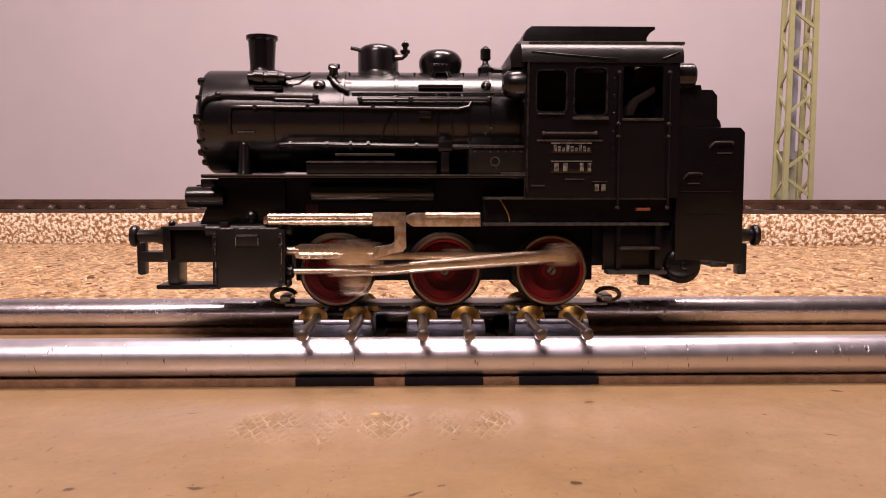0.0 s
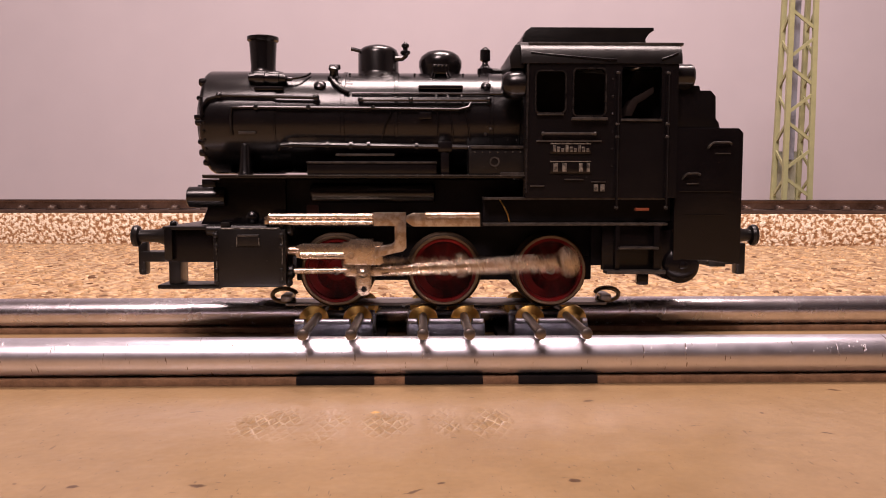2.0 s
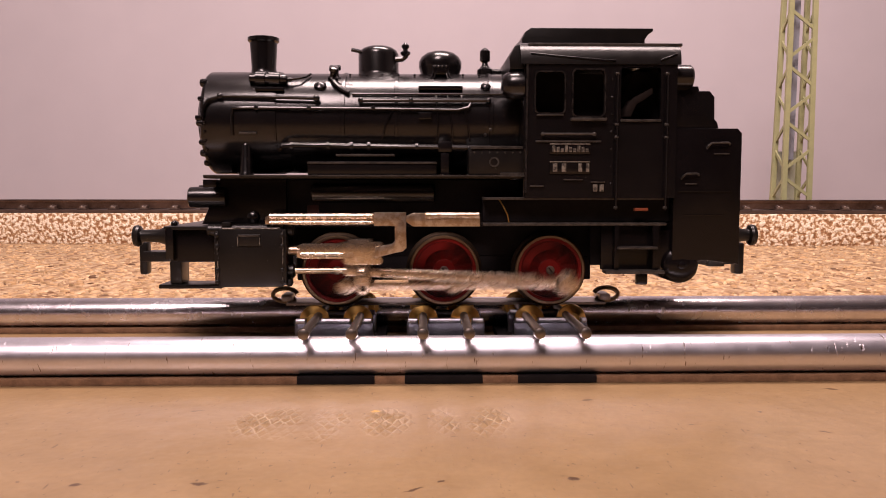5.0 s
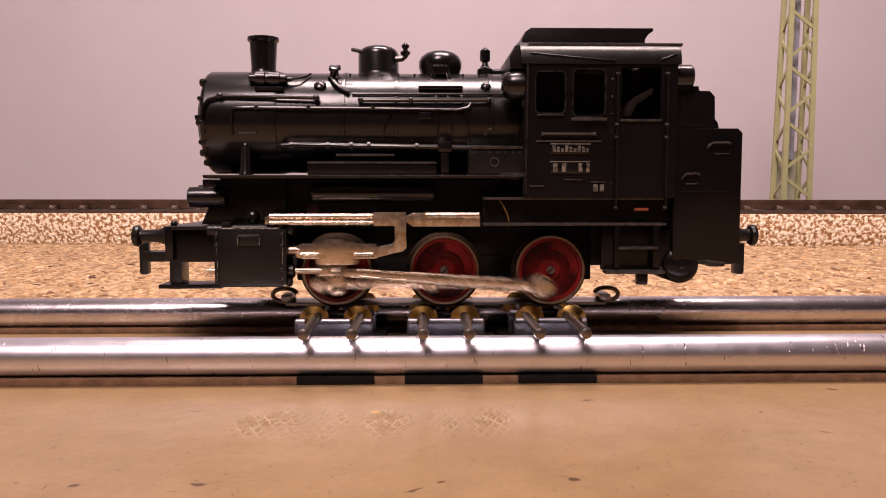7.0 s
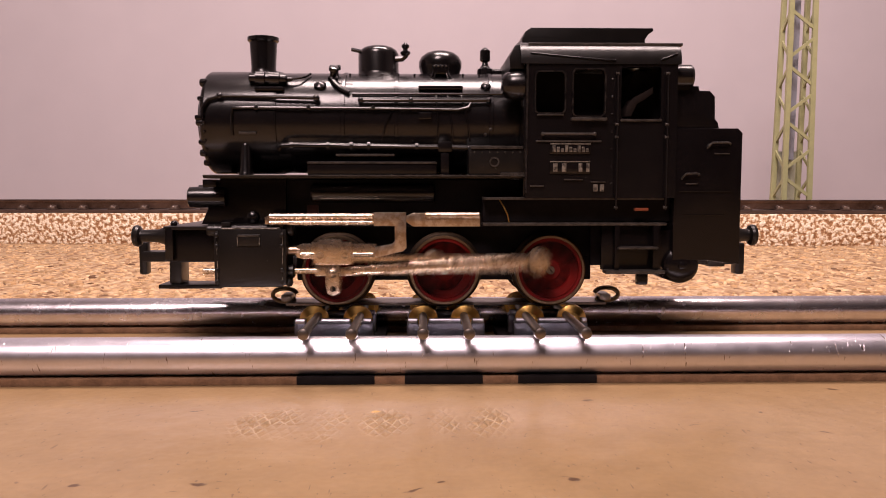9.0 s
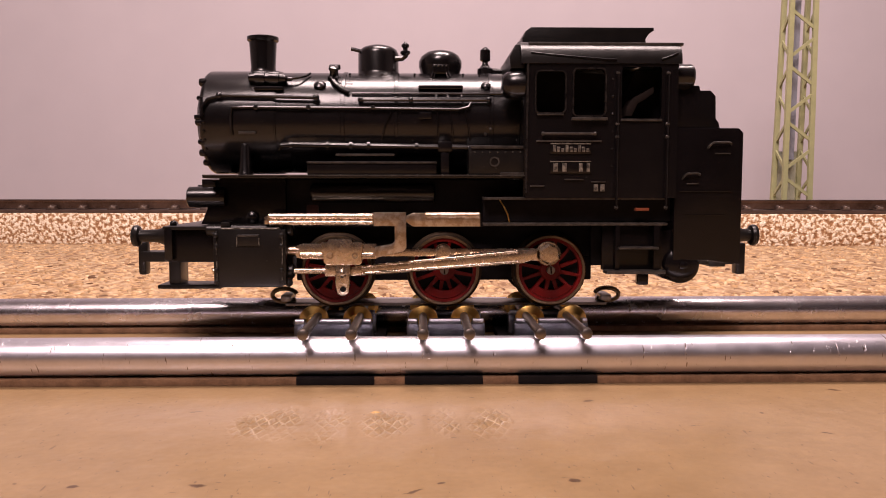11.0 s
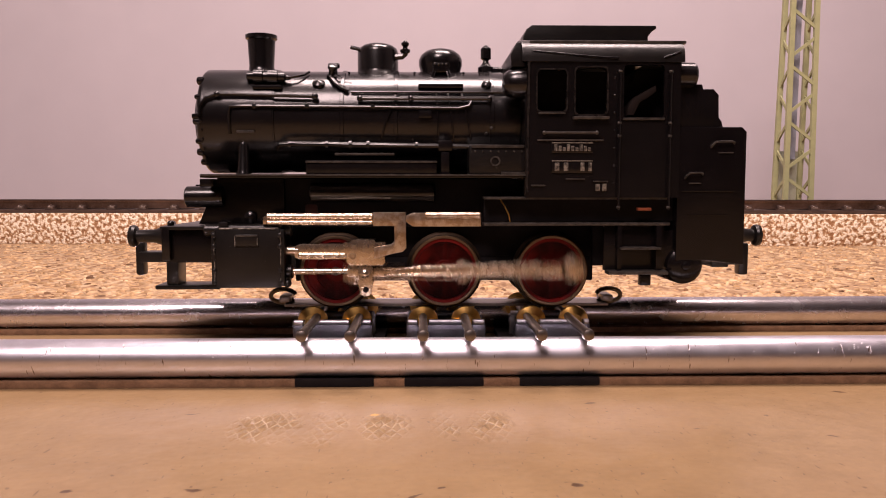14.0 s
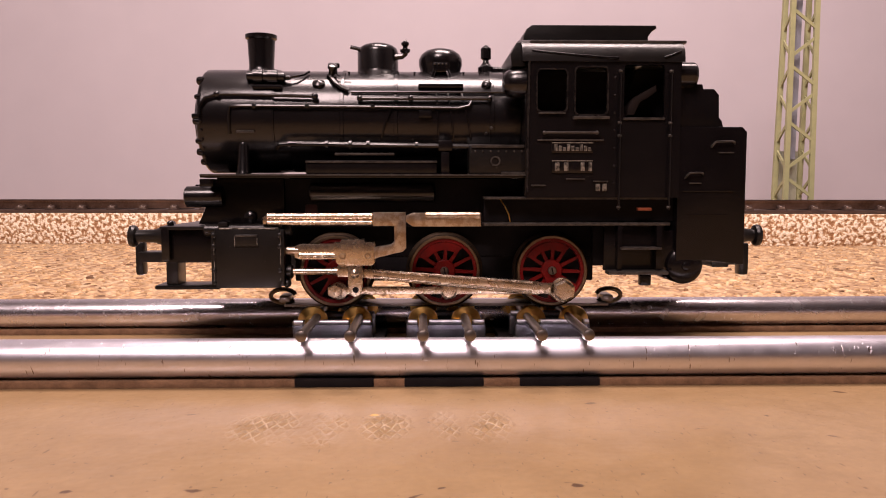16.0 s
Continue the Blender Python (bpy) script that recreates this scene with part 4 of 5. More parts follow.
    part("cab_front", box(B(), 16.9, 17.9, -14, 14, 27.6, 53.0, 0.1), BLACK, LOCO)
    part("cab_back", box(B(), 41.7, 42.6, -14, 14, 27.6, 52.5, 0.1), BLACK, LOCO)
    part("cab_floor", box(B(), 17.2, 42.4, -14, 14, 27.6, 40.2, 0.2), DARK, LOCO)
    bm = B()
    prism(bm, [(18.2, 40.2), (41.4, 40.2), (41.4, 49.6), (36.8, 49.6), (35.6, 46.6), (34.0, 44.6), (31.5, 49.2), (18.2, 49.6)], -9.0, 9.0, 0.4)
    part("motor", bm, DARK, LOCO, "dull grey motor block inside the cab")
    # piece added in the shape of the light on the motor
    bm = B()
    prism(bm, [(34.2, 41.4), (34.4, 42.8), (35.4, 44.3), (37.0, 45.3), (39.0, 46.4), (39.2, 45.4), (37.6, 44.2), (36.4, 43.6), (35.4, 41.4)], -13.0, -9.5, 0.3)
    part("lit_motor_piece", bm, LITMOTOR, LOCO, "added brown-grey piece for the lit part of the motor")
    # arched roof
    bm = B()
    arc, inner = [], []
    for k in range(25):
        a = math.pi * (1 - k / 24.0)
        y = math.copysign(15.3 * abs(math.cos(a)) ** 0.36, math.cos(a))
        z = 49.9 + 4.5 * math.sin(a) ** 0.8
        arc.append((y, z))
        inner.append((y * 0.955, z - 0.7 * math.sin(a) ** 0.5))
    prof = arc + inner[::-1]
    a = [bm.verts.new((16.2, y, z)) for y, z in prof]
    b = [bm.verts.new((43.1, y, z)) for y, z in prof]
    n = len(prof)
    for i in range(n):
        j = (i + 1) % n
        bm.faces.new((a[i], a[j], b[j], b[i]))
    for side in (a, b):
        for i in range(24):
            bm.faces.new((side[i], side[i + 1], side[n - 2 - i], side[n - 1 - i]))
    roof = part("roof", bm, MATTBLACK, LOCO, smooth=40)
    part("rain_strip", pipe(B(), ((17.8, -15.0, 51.6), (24, -15.2, 51.0), (30.2, -15.3, 50.5), (32.0, -15.35, 50.45)), 0.22, 6), BLACK, roof)
    part("rain_strip", pipe(B(), ((39.6, -15.3, 50.5), (41.0, -15.2, 51.0), (42.4, -15.1, 51.6)), 0.22, 6), BLACK, roof)
    # the plate's lit edge is put into the lighter edge colour
    part("roof_lip", box(B(), 17.6, 43.7, -13.9, 13.9, 53.1, 53.6, 0.15), EDGE, roof, "thin overhanging roof plate, toned lighter for its lit edge")
    bm = B()
    prism(bm, [(17.7, 53.8), (39.9, 53.8), (39.8, 55.9), (40.4, 56.8), (41.3, 57.4), (41.2, 57.9), (19.2, 57.9), (18.2, 57.2), (17.6, 55.9)], -5.0, 5.0, 0.2)
    part("roof_vent", bm, MATTBLACK, roof)
    part("lamp_pot", lathe(B(), (13.2, -12.4, 46.6), (1, 0, 0), ((0, 0.4), (0.2, 1.6), (0.9, 2.2), (2.2, 2.5), (3.8, 2.5)), 24), BLACK, LOCO)
    part("lamp_pot", lathe(B(), (42.5, -11.5, 48.3), (1, 0, 0), ((0, 2.1), (3.2, 2.1), (3.6, 1.8), (3.8, 0.5)), 24), BLACK, LOCO)
    bm = B()
    prism(bm, [(14.6, 49.3), (17.2, 49.3), (17.2, 53.4), (15.4, 53.2), (14.4, 51.2)], -13.5, 13.5, 0.2)
    part("cab_brow", bm, MATTBLACK, LOCO)
    # coal bunker
    bm = B()
    prism(bm, [(42.6, 16.9), (48.2, 16.9), (54.2, 16.2), (54.2, 38.6), (53.4, 39.4), (42.6, 39.4)], -14.2, 14.2, 0.25)
    t = part("coal_bunker", bm, DULLBLACK, LOCO)
    bm = B()
    prism(bm, [(42.6, 39.4), (51.2, 39.4), (50.9, 40.6), (50.4, 41.2), (50.3, 45.0), (49.4, 46.0), (47.6, 46.0), (47.4, 46.8), (42.6, 46.8)], -11.5, 11.5, 0.2)
    part("coal_top", bm, BLACK, t)
    for x0, x1, z in ((49.4, 52.0, 35.0), (44.6, 46.6, 29.9), (43.4, 52.2, 28.6), (44.5, 51.2, 24.6)):
        part("plate_seam", box(B(), x0, x1, -14.4, -14.1, z, z + 0.2, 0.04), EDGE if z > 29 else BLACK, t)
    for x0, x1, z in ((48.2, 52.0, 36.9), (43.9, 46.8, 31.7)):
        part("grab_handle", pipe(B(), ((x0, -14.15, z - 0.9), (x0 + 0.1, -14.7, z - 0.5), (x0 + 0.6, -14.8, z), (x1 - 0.5, -14.8, z + 0.05), (x1, -14.5, z - 0.1), (x1 + 0.1, -14.1, z - 0.3)), 0.17, 8), EDGE, t)
    # recessed sill under the cab with its ledges
    s = part("sill", box(B(), 10.2, 42.8, -12.0, -7.4, 23.5, 27.6, 0.2), DARK, LOCO)
    part("ledge", box(B(), 10.0, 41.0, -14.4, -12, 27.3, 27.75, 0.1), EDGE, s)
    part("ledge", box(B(), 10.0, 41.5, -14.4, -12, 22.9, 23.4, 0.1), EDGE, s)
    part("step_plate", box(B(), 35.9, 38.2, -14.6, -13.6, 25.4, 25.9, 0.1), COPPER, s, "copper-coloured step plate")
    part("loose_wire", pipe(B(), ((14.6, -13.2, 23.4), (14.3, -13.4, 24.8), (13.6, -13.2, 26.2), (13.0, -12.6, 27.2)), 0.13, 6), BRASS, s, "thin bare wire")
    # steps and gear below
    bm = B()
    box(bm, 32.6, 33.4, -14.4, -12.6, 14.6, 23.0, 0.15)
    box(bm, 39.2, 40.2, -14.4, -12.6, 14.6, 23.0, 0.15)
    box(bm, 30.6, 41.0, -13.0, -12.2, 15.2, 23.0, 0.15)
    st = part("step_frame", bm, DULLBLACK, LOCO)
    part("step", box(B(), 33.0, 39.8, -15.4, -12.6, 18.9, 19.3, 0.1), EDGE, st)
    part("step", box(B(), 30.9, 41.0, -15.6, -12.6, 14.7, 15.3, 0.12), EDGE, st)
    part("frame_plate", box(B(), 29.6, 33.0, -9.0, -7.6, 15.6, 23.4, 0.2), DARK, LOCO)
    part("brake_lug", box(B(), 36.8, 38.7, -13.6, -11.8, 12.6, 15.0, 0.3), DULLBLACK, LOCO)
    part("air_tank", lathe(B(), (44.4, -14.6, 16.0), (0, 1, 0), ((0, 0.4), (0.15, 0.7), (0.4, 0.8), (0.5, 2.2), (1.1, 3.0), (1.8, 3.2), (25, 3.2), (26, 2.4)), 28), DULLBLACK, LOCO)
    bm = B()
    prism(bm, [(41, 15.6), (48.0, 16.6), (53.8, 16.6), (53.8, 22), (41, 22)], -12.6, -10.6, 0.2)
    part("rear_frame", bm, DULLBLACK, LOCO)


cab()


def front_end():
    bm = B()
    box(bm, -44.0, -42.6, -13.2, 13.2, 17.0, 22.7, 0.25)
    part("buffer_beam", bm, BLACK, LOCO)
    part("deck", box(B(), -44.2, -35.0, -13.2, 13.2, 22.2, 22.8, 0.15), MATTBLACK, LOCO)
    part("deck_knob", ball(B(), (-43.2, -10.5, 23.1), 0.6, 10), BLACK, LOCO)
    part("front_frame", box(B(), -43.6, -34.0, -12.2, 12.2, 16.6, 22.3, 0.2), DULLBLACK, LOCO)
    for y in (-10.0, 10.0):
        for x, s in ((-43.8, -1), (54.0, 1)):
            bm = B()
            n = 6.6 if s < 0 else 4.8
            lathe(bm, (x, y, 21.0), (s, 0, 0), ((0, 1.9), (0.6, 1.8), (1.4, 1.45), (2.2, 1.15), (n - 1.4, 1.05), (n - 1.2, 1.7), (n - 0.8, 1.9), (n - 0.3, 1.8), (n, 1.2)), 24)
            part("buffer", bm, MATTBLACK, LOCO)
    # couplers
    bm = B()
    box(bm, -52.9, -51.3, -1.2, 1.2, 13.2, 19.4, 0.6)
    box(bm, -52.0, -42.8, -2.0, 2.0, 15.7, 17.6, 0.3)
    box(bm, -46.9, -44.7, -2.4, 2.4, 11.6, 16.4, 0.3)
    box(bm, -48.8, -37.2, -3.0, 3.0, 10.8, 11.6, 0.25)
    part("coupler", bm, MATTBLACK, LOCO)
    bm = B()
    box(bm, 58.9, 60.7, -1.2, 1.2, 13.0, 19.0, 0.5)
    box(bm, 50.0, 59.2, -2.0, 2.0, 15.0, 16.2, 0.2)
    box(bm, 53.2, 56.4, -2.6, 2.6, 14.6, 22.4, 0.3)
    part("coupler", bm, MATTBLACK, LOCO)
    # lamps on the deck
    for y in (-8.6, 8.6):
        bm = B()
        lathe(bm, (-41.0, y, 27.7), (1, 0, 0), ((0.1, 1.3), (0, 1.6), (0.2, 1.8), (2.0, 1.85), (6.5, 1.85)), 28)
        h = part("headlamp", bm, BLACK, LOCO)
        part("lens", lathe(B(), (-41.15, y, 27.7), (1, 0, 0), ((0, 0.6), (0.12, 1.25), (0.2, 1.3)), 24), LENSMAT, h, "lens coloured amber for its lamp's glow")
    bm = B()
    box(bm, -38.6, -36.2, -9.0, -4.0, 29.2, 30.8, 0.2)
    box(bm, -39.6, -37.2, -8.0, -5.0, 29.0, 29.8, 0.15)
    part("lamp_bracket", bm, BLACK, LOCO)
    # cylinder block
    bm = B()
    box(bm, -34.4, -23.6, -16.0, -8.0, 12.7, 22.6, 0.5)
    c = part("cylinder", bm, MATTBLACK, LOCO, "scuffed dull black cylinder block")
    part("cylinder_cover", box(B(), -35.1, -33.9, -15.6, -9.0, 13.2, 22.0, 0.3), MATTBLACK, c)
    part("cylinder_cover", box(B(), -24.3, -23.0, -15.8, -9.0, 13.0, 22.4, 0.3), MATTBLACK, c)
    for k, (p, q) in enumerate((((-34.45, -16.0, 13.4), (-34.4, -16.0, 17.1)), ((-34.45, -16.0, 18.2), (-34.4, -16.0, 20.4)), ((-23.6, -16.0, 16.6), (-23.55, -16.0, 22.0)), ((-23.6, -16.0, 13.4), (-23.6, -16.0, 14.4)),
                                ((-33.6, -16.0, 22.5), (-31.4, -16.0, 22.5)), ((-30.4, -16.0, 22.5), (-24.4, -16.0, 22.5)), ((-31.0, -16.25, 19.6), (-31.0, -16.25, 21.2)), ((-27.3, -16.25, 19.8), (-27.3, -16.25, 21.0)))):
        part("worn_edge", pipe(B(), (p, tuple((Vector(p) + Vector(q)) / 2 + Vector((0.05 * (-1) ** k, 0, 0))), q), 0.09, 6), LETTER, c, "paint rubbed to metal")
    part("valve_chest", rod(B(), (-36.6, -13.6, 22.2), (-22.0, -13.6, 22.2), 1.05, 18, 0.25), MATTBLACK, c)
    part("chest_cover", box(B(), -31.0, -27.2, -16.25, -15.6, 19.6, 21.6, 0.2), MATTBLACK, c, "cover plate with rubbed paint")
    part("worn_edge", box(B(), -30.9, -27.4, -16.32, -16.1, 21.2, 21.5, 0.06), EDGE, c, "paint rubbed to metal")
    part("worn_edge", box(B(), -33.8, -24.0, -15.9, -15.4, 22.5, 22.75, 0.08), EDGE, c, "paint rubbed to metal")
    for x0 in (-34.0, -25.2):
        part("chest_cap", box(B(), x0, x0 + 1.6, -14.9, -12.2, 22.6, 23.6, 0.25), MATTBLACK, c)
    for z in (13.6, 15.6, 19.6, 21.4):
        for x in (-34.5, -23.7):
            part("cylinder_bolt", lathe(B(), (x, -15.9, z), (0, -1, 0), ((0, 0.4), (0.3, 0.4), (0.4, 0.2)), 8), MATTBLACK, c)
    part("gland", rod(B(), (-23.2, -13.4, 15.2), (-22.0, -13.4, 15.2), 1.2, 16, 0.2), MATTBLACK, c)
    part("gland", rod(B(), (-23.2, -13.6, 18.7), (-20.9, -13.6, 18.7), 0.8, 14, 0.1), RUSTY, c)
    part("drain_cock", ball(B(), (-22.8, -14.4, 13.3), 0.7, 10), MATTBLACK, c)
    part("cylinder", box(B(), -34.4, -23.6, 8.0, 16.0, 12.7, 22.6, 0.5), MATTBLACK, LOCO)


front_end()


def fixed_gear():
    # upper slide bar and the bracket, one stamped strip
    bm = B()
    prism(bm, [(-26.6, 23.2), (-8.2, 23.2), (-8.2, 25.0), (-25.4, 25.0), (-26.6, 24.4)], -15.2, -13.9, 0.15)
    rod(bm, (-26.0, -15.1, 24.55), (-8.4, -15.1, 24.55), 0.5, 16, 0.2)
    rod(bm, (-26.0, -15.1, 23.45), (-8.4, -15.1, 23.45), 0.42, 16, 0.2)
    part("slide_bar", bm, STEEL, LOCO, "bright nickel slide bar")
    bm = B()
    prism(bm, [(-8.4, 25.2), (-3.0, 25.2), (-2.9, 19.2), (-3.6, 18.6), (-5.2, 18.3), (-8.2, 17.5), (-8.2, 19.4), (-5.4, 19.9), (-4.9, 20.4), (-4.9, 22.9), (-8.4, 22.9)], -15.6, -14.4, 0.2)
    part("gear_bracket", bm, RUSTY, LOCO, "rust-speckled nickel bracket")
    bm = B()
    prism(bm, [(-3.0, 23.6), (-1.8, 22.8), (9.5, 22.8), (9.5, 25.1), (-1.8, 25.1), (-3.0, 24.6)], -15.2, -14.2, 0.15)
    rod(bm, (0.2, -15.0, 24.65), (9.4, -15.0, 24.65), 0.55, 16, 0.1)
    part("gear_strip", bm, RUSTY, LOCO, "bright nickel strip with rust at its end")
    bm = B()
    prism(bm, [(-21.6, 17.6), (-20.6, 17.3), (-8.0, 17.3), (-8.0, 19.9), (-20.6, 19.9), (-21.6, 19.5)], -14.3, -13.6, 0.15)
    rod(bm, (-21.0, -14.2, 18.0), (-8.4, -14.2, 18.0), 0.45, 16, 0.15)
    part("crosshead_guide", bm, STEEL, LOCO)
    # pickup slider under the wheels, with looped ends
    bm = B()
    box(bm, -25.5, 34.0, -3.0, 3.0, 7.6, 8.1, 0.1)
    s = part("pickup_slider", bm, AXLE, LOCO)
    for x, k in ((-25.5, -1), (34.0, 1)):
        pts = [(x + k * (0.7 + 2.3 * math.cos(a)), 0, 9.2 + 1.25 * math.sin(a)) for a in [radians(-150 + 20 * n) for n in range(17)]]
        part("slider_loop", pipe(B(), pts, 0.42, 8), TYRE, s)
        part("slider_nut", box(B(), x - 1.0, x + 1.0, -2.6, 2.6, 8.3, 9.5, 0.3), AXLE, s)


fixed_gear()

# ---- wheels and rods, which turn ----
WX = (-15.3, 3.6, 22.4)
WZ = 14.8
CRANK = 3.3
WY = -9.5


def wheel(x, far=False):
    """A spoked wheel, its crank pin drawn to the right."""
    f = -1 if far else 1
    y = WY * f

    def ys(a, b):
        return (y + a * f, y + b * f) if f > 0 else (y - b, y - a)
    bm = B()
    y0, y1 = ys(0.1, 1.5)
    lathe(bm, (x, y0, WZ), (0, y1 - y0, 0), ((0, 1.7), (0.2, 1.9), (1.4, 1.9)), 28)
    prism(bm, [(x, WZ - 1.5), (x + CRANK, WZ - 1.3), (x + CRANK + 0.9, WZ - 0.8), (x + CRANK + 1.2, WZ), (x + CRANK + 0.9, WZ + 0.8), (x + CRANK, WZ + 1.3), (x, WZ + 1.5)], *ys(0.05, 1.4))
    w = part("wheel", bm, RED, LOCO, "red spoked wheel", at=(x, y, WZ))
    part("rim", ring_plate(B(), circle(x, WZ, 5.75), circle(x, WZ, 5.1), *ys(0.25, 1.6)), RED, w)
    n = 12
    for k in range(n):
        a = 2 * math.pi * (k + 0.5) / n
        u = Vector((math.cos(a), 0, math.sin(a)))
        v = Vector((-math.sin(a), 0, math.cos(a)))
        y0, y1 = ys(0.45, 1.3)
        loops = []
        for r, h in ((1.4, 0.34), (5.3, 0.24)):
            c = Vector((x, 0, WZ)) + u * r
            loops.append([c + v * h + Vector((0, y0, 0)), c - v * h + Vector((0, y0, 0)), c - v * h + Vector((0, y1, 0)), c + v * h + Vector((0, y1, 0))])
        part("spoke", ring_strip(B(), loops), RED, w)
    weight = [(x + 5.0 * math.cos(a), WZ + 5.0 * math.sin(a)) for a in [radians(180 - 50 + 10 * k) for k in range(11)]]
    weight += [(x + 3.6 * math.cos(a), WZ + 3.6 * math.sin(a)) for a in [radians(180 + 44 - 8 * k) for k in range(12)]]
    part("counterweight", prism(B(), weight, *ys(0.2, 1.4)), RED, w)
    y0, y1 = ys(0.0, 2.6)
    # tread and flange take the darker metal because they lie in shade
    for nm, mt, prof, lb in (("tyre", TYRE, ((0.5, 5.6), (0.15, 5.65), (0.0, 5.7), (0.0, 6.05), (0.15, 6.18), (0.5, 6.2)), "tarnished nickel tyre"),
                             ("flange", FLANGE, ((0.5, 6.2), (1.8, 6.22), (2.0, 6.75), (2.4, 6.75), (2.6, 6.5), (2.6, 5.6), (0.5, 5.6)), "flange of the tyre's metal, coloured dark for shade")):
        bm = lathe(B(), (x, y0, WZ), (0, y1 - y0, 0), prof, 64)
        for fc in [fc for fc in bm.faces if len(fc.verts) > 10]:
            bm.faces.remove(fc)
        part(nm, bm, mt, w, lb)
    part("disc", rod(B(), (x, y + 1.5 * f, WZ), (x, y + 2.2 * f, WZ), 5.62, 40), DARK, w, "black disc behind the spokes")
    part("axle_end", rod(B(), (x, y - 0.5 * f, WZ), (x, y + 8.0 * f, WZ), 0.75, 16, 0.1), AXLE, w)
    part("axle_slot", box(B(), x - 0.6, x + 0.6, *sorted((y - 0.62 * f, y - 0.4 * f)), WZ - 0.12, WZ + 0.12), DARK, w)
    part("crank_pin", rod(B(), (x + CRANK, y - 1.5 * f, WZ), (x + CRANK, y + 0.5 * f, WZ), 0.7, 14, 0.1), STEEL, w)
    return w


WHEELS = [wheel(x) for x in WX] + [wheel(x, True) for x in WX]


def coupling_rod():
    """Drawn with its pins on the axles."""
    y0, y1 = -11.2, -10.4
    bm = B()
    pts_low, pts_up = [], []
    for x in WX:
        for k in range(9):
            a = radians(155 - 130 * k / 8)
            pts_up.append((x + 1.55 * math.cos(a), WZ + 1.55 * math.sin(a)))
    for x in reversed(WX):
        for k in range(9):
            a = radians(-25 - 130 * k / 8)
            pts_low.append((x + 1.55 * math.cos(a), WZ + 1.55 * math.sin(a)))
    prism(bm, pts_up + pts_low, y0, y1, 0.12)
    c = part("coupling_rod", bm, STEEL, LOCO, "nickel coupling rod", at=(WX[1], -10.8, WZ))
    for x in WX[:2]:
        part("pin_bolt", lathe(B(), (x - (0.6 if x == WX[0] else 0), -11.0, WZ), (0, -1, 0), ((0, 1.35), (0.9, 1.35), (1.1, 1.1), (1.15, 0.1)), 6 if x == WX[0] else 14), STEEL, c, "hexagon bolt head")
    return c


ROD_LEN = 35.4
LEAD = 12.0     # the driving pin runs ahead of the coupling pins by this angle
XZ = 14.9       # height of the crosshead pin


def connecting_rod():
    """Drawn level, its big end at the rear axle."""
    x1 = WX[2]
    x0 = x1 - ROD_LEN
    bm = B()
    prism(bm, [(x0, XZ - 0.75), (x0 + 3, XZ - 0.85), (x1 - 7, XZ - 1.25), (x1 - 4.6, XZ - 1.25), (x1 - 3.2, XZ - 0.9), (x1, XZ - 1.3), (x1, XZ + 1.3), (x1 - 3.2, XZ + 0.9), (x1 - 4.6, XZ + 1.1), (x1 - 7, XZ + 1.1), (x0 + 3, XZ + 0.75), (x0, XZ + 0.7)], -12.6, -11.8, 0.12)
    rod(bm, (x0 + 3.0, -12.6, XZ + 0.6), (x1 - 5.2, -12.6, XZ + 0.85), 0.3, 12, 0.1)
    rod(bm, (x0 + 3.0, -12.6, XZ - 0.55), (x1 - 5.2, -12.6, XZ - 0.95), 0.34, 12, 0.1)
    lathe(bm, (x1, -12.6, XZ), (0, 1, 0), ((0, 2.0), (0.1, 2.1), (0.8, 2.1)), 28)
    c = part("connecting_rod", bm, STEEL, LOCO, "fluted nickel connecting rod", at=(x1, -12.2, XZ))
    bm = B()
    lathe(bm, (x1, -12.5, XZ), (0, -1, 0), ((0, 1.95), (1.5, 1.95), (1.9, 1.55), (1.95, 0.1)), 6)
    part("crank_bolt", bm, STEEL, c, "large hexagon bolt head", smooth=20)
    return c


def crosshead():
    """Drawn with its pin at x = 0."""
    bm = B()
    prism(bm, [(-3.1, 16.8), (-2.6, 16.3), (2.9, 16.3), (3.4, 16.8), (3.2, 18.2), (3.4, 18.4), (3.4, 20.2), (1.8, 20.2), (1.6, 20.7), (-2.2, 20.7), (-2.4, 20.2), (-3.4, 20.2), (-3.4, 18.4), (-3.1, 18.2)], -15.0, -13.2, 0.2)
    c = part("crosshead", bm, STEEL, LOCO, "stamped nickel crosshead with piston rod", at=(0, -13.6, XZ))
    for x in (-2.0, 2.2):
        bm = B()
        ring_plate(bm, circle(x, 17.9, 0.55, 16), circle(x, 17.9, 0.3, 16), -15.12, -14.9)
        part("crosshead_hole", bm, RUSTY, c)
    bm = B()
    prism(bm, [(-1.2, 16.6), (1.2, 16.6), (1.2, 13.0), (0.9, 11.4), (0.3, 11.0), (-0.3, 11.0), (-0.9, 11.4), (-1.2, 13.0)], -14.6, -13.0, 0.2)
    part("link", bm, STEEL, c)
    part("link_pin", lathe(B(), (0, -14.5, XZ), (0, -1, 0), ((0, 0.85), (0.5, 0.8), (0.8, 0.5), (0.9, 0.1)), 16), STEEL, c)
    part("link_hole", rod(B(), (0.1, -14.75, 12.2), (0.1, -14.4, 12.2), 0.5, 14), DARK, c)
    bm = B()
    rod(bm, (-22.0, -13.4, 15.2), (-2.0, -13.4, 15.2), 0.55, 14, 0.15)
    box(bm, -3.0, -0.8, -14.2, -12.8, 14.3, 16.2, 0.2)
    part("piston_rod", bm, STEEL, c)
    return c


COUPLING, CONNECTING, CROSSHEAD = coupling_rod(), connecting_rod(), crosshead()

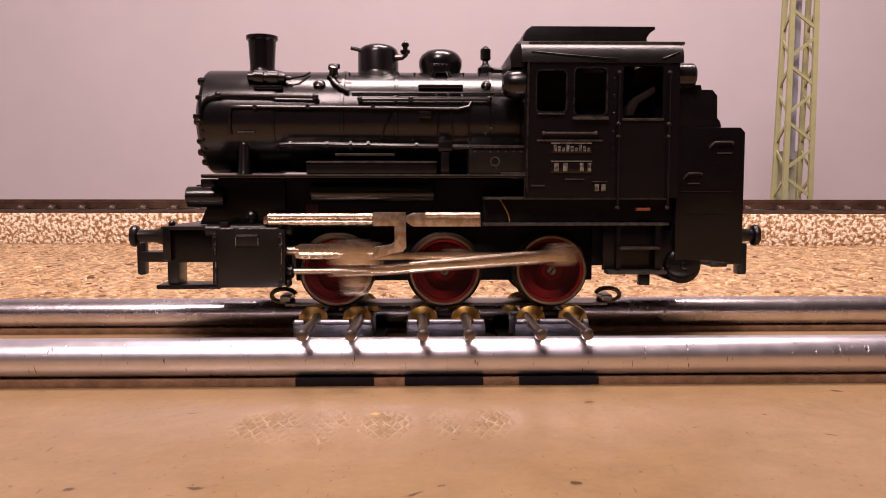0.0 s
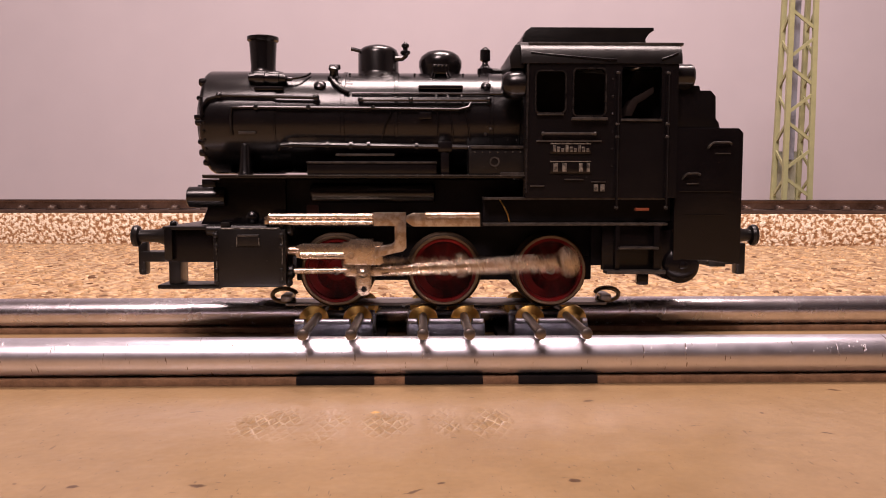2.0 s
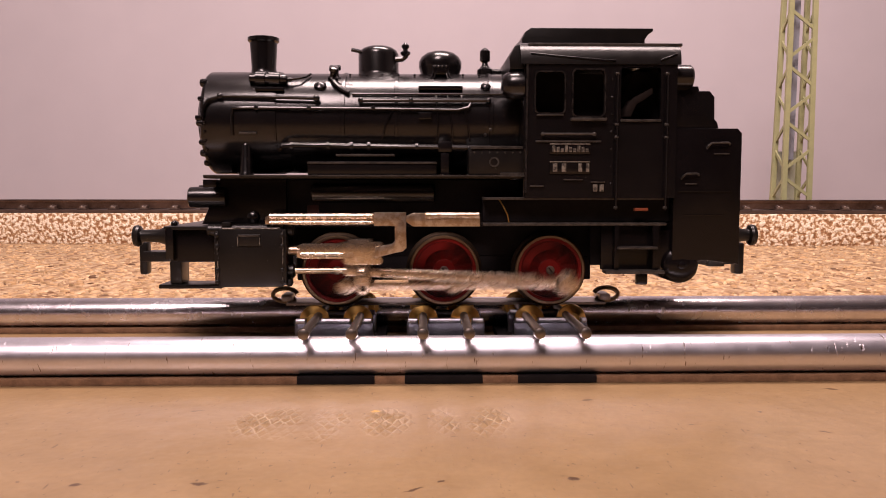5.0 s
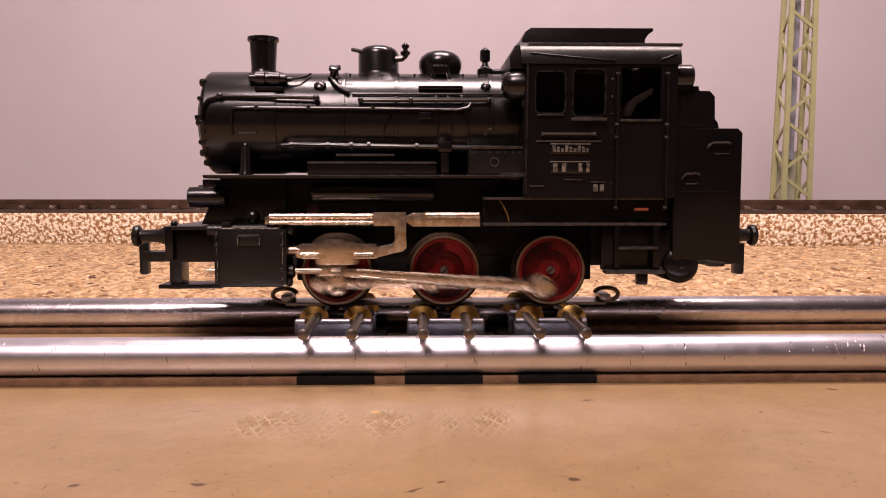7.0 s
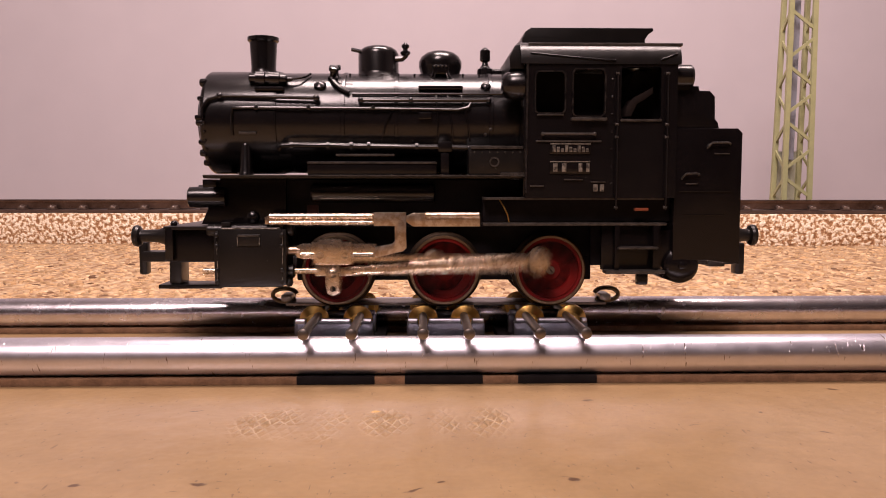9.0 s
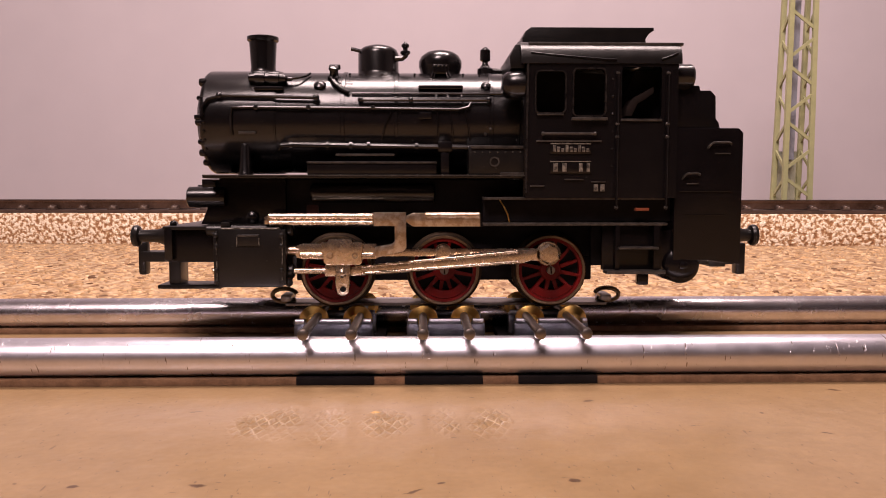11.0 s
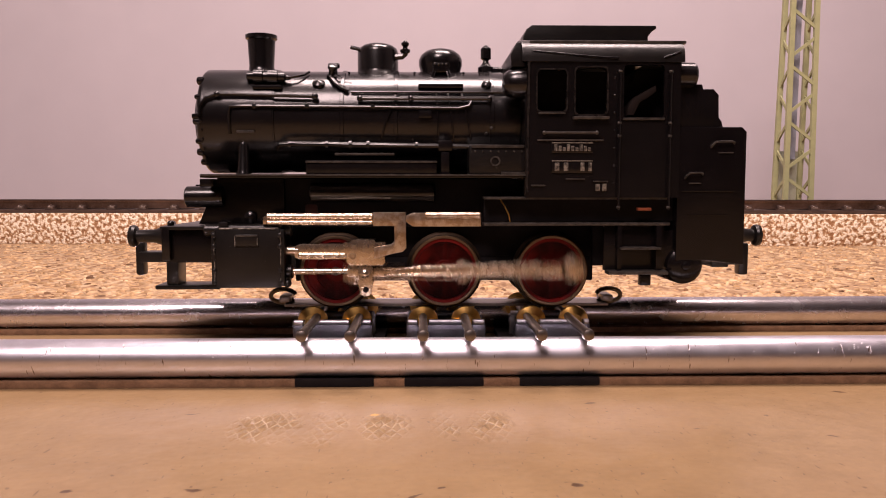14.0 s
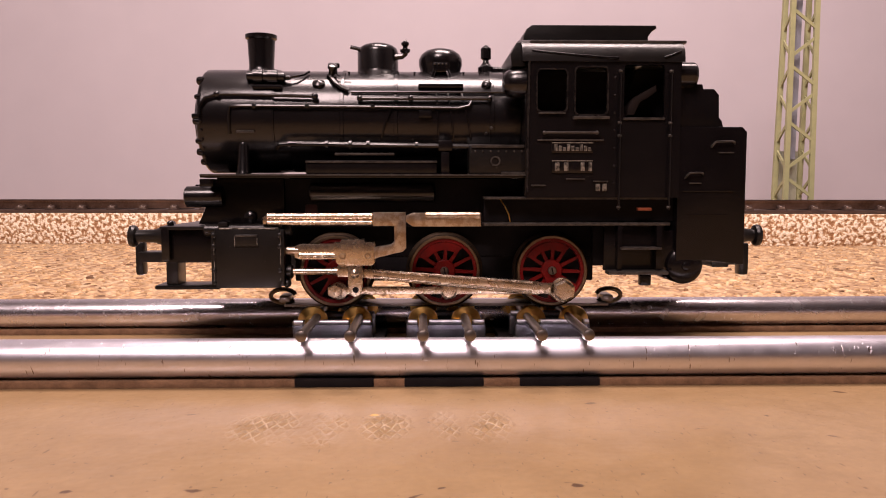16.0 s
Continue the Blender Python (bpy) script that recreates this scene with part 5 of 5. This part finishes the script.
# crank angles at every tenth of a second, degrees against the clock, each stretch on its own
TURN_A = (67, 277, 209, 124, 357, 193, 123, 14, 211, 101, 350, 212, 83, 272, 157, 28, 231, 115, 315, 205, 33, 213, 94, 254, 131, 19,
          156, 2, 173, 102, 202, 50, 208, 128, 226, 98, 233, 148, 250, 117, 263, 171, 260)
TURN_B = (238, 122, 242, 75, 132, 320, 120, 233, 38, 163, 280, 98, 192, 128, 114, 213, 18, 157, 276, 116, 242, 102, 230, 101, 311, 113,
          255, 143, 36, 225)
TURN_C = (106, 106, 106, 107, 119, 144, 179, 240, 268, 360, 98, 197, 264, 66, 163, 344, 92, 209, 2, 150, 280, 119, 239, 129, 220, 75,
          214, 10, 213, 81, 217, 0, 243, 97, 228, 33, 225, 62, 178, 252, 292, 294, 294, 294, 294, 294, 294, 294)


def unwound():
    """Times and one growing angle for the whole clip."""
    ts, ph = [], []
    for t0, row in ((0.0, TURN_A), (6.3, TURN_B), (11.3, TURN_C)):
        for k, a in enumerate(row):
            t = t0 + 0.1 * k
            if not ph:
                ts.append(t), ph.append(a)
                continue
            step = (a - ph[-1]) % 360
            if step > 345:
                step -= 360
            if k == 0 and t0 == 6.3:
                step += 360 * 10
            if k == 0 and t0 == 11.3:
                # runs down to a stand
                total = step + 360 * 4
                for j in range(1, 19):
                    s = j / 18.0
                    ts.append(9.2 + 1.75 * s), ph.append(p9 + total * (1 - (1 - s) ** 2))
                ts.append(t), ph.append(p9 + total)
                continue
            ts.append(t), ph.append(ph[-1] + step)
            p9 = ph[-1]
    # no step faster than the model could turn: spread the excess to both sides
    for _ in range(200):
        for i in range(1, len(ph)):
            lim = 255.0 * (ts[i] - ts[i - 1]) / 0.1
            over = ph[i] - ph[i - 1] - lim
            if over > 0:
                ph[i] -= over / 2
                ph[i - 1] += over / 2 if i > 1 else 0
    return ts, ph


def motions():
    ts, ph = unwound()
    rows = [[] for _ in range(9)]
    base = ORIGIN[LOCO]
    for f in range(0, 481):
        t = f / 30.0
        deg = float(np.interp(t, ts, ph))
        a = radians(deg)
        px, pz = CRANK * math.cos(a - radians(LEAD)), CRANK * math.sin(a - radians(LEAD))
        for i, w in enumerate(WHEELS):
            o = (ORIGIN[w] - base) * MM
            turn = LEAD - deg if i < 3 else LEAD - deg - 90
            rows[i].append((t, pose(o.x, o.y, o.z, 0, turn, 0)))
        o = (ORIGIN[COUPLING] - base + Vector((px, 0, pz))) * MM
        rows[6].append((t, pose(o.x, o.y, o.z)))
        bx, bz = WX[2] + CRANK * math.cos(a), WZ + CRANK * math.sin(a)
        tilt = math.asin((bz - XZ) / ROD_LEN)
        o = (Vector((bx, -12.2, bz)) - base) * MM
        rows[7].append((t, pose(o.x, o.y, o.z, 0, -math.degrees(tilt), 0)))
        o = (Vector((bx - ROD_LEN * math.cos(tilt), -13.6, XZ)) - base) * MM
        rows[8].append((t, pose(o.x, o.y, o.z)))
    for ob, r in zip([*WHEELS, COUPLING, CONNECTING, CROSSHEAD], rows):
        walk(ob, r)


motions()
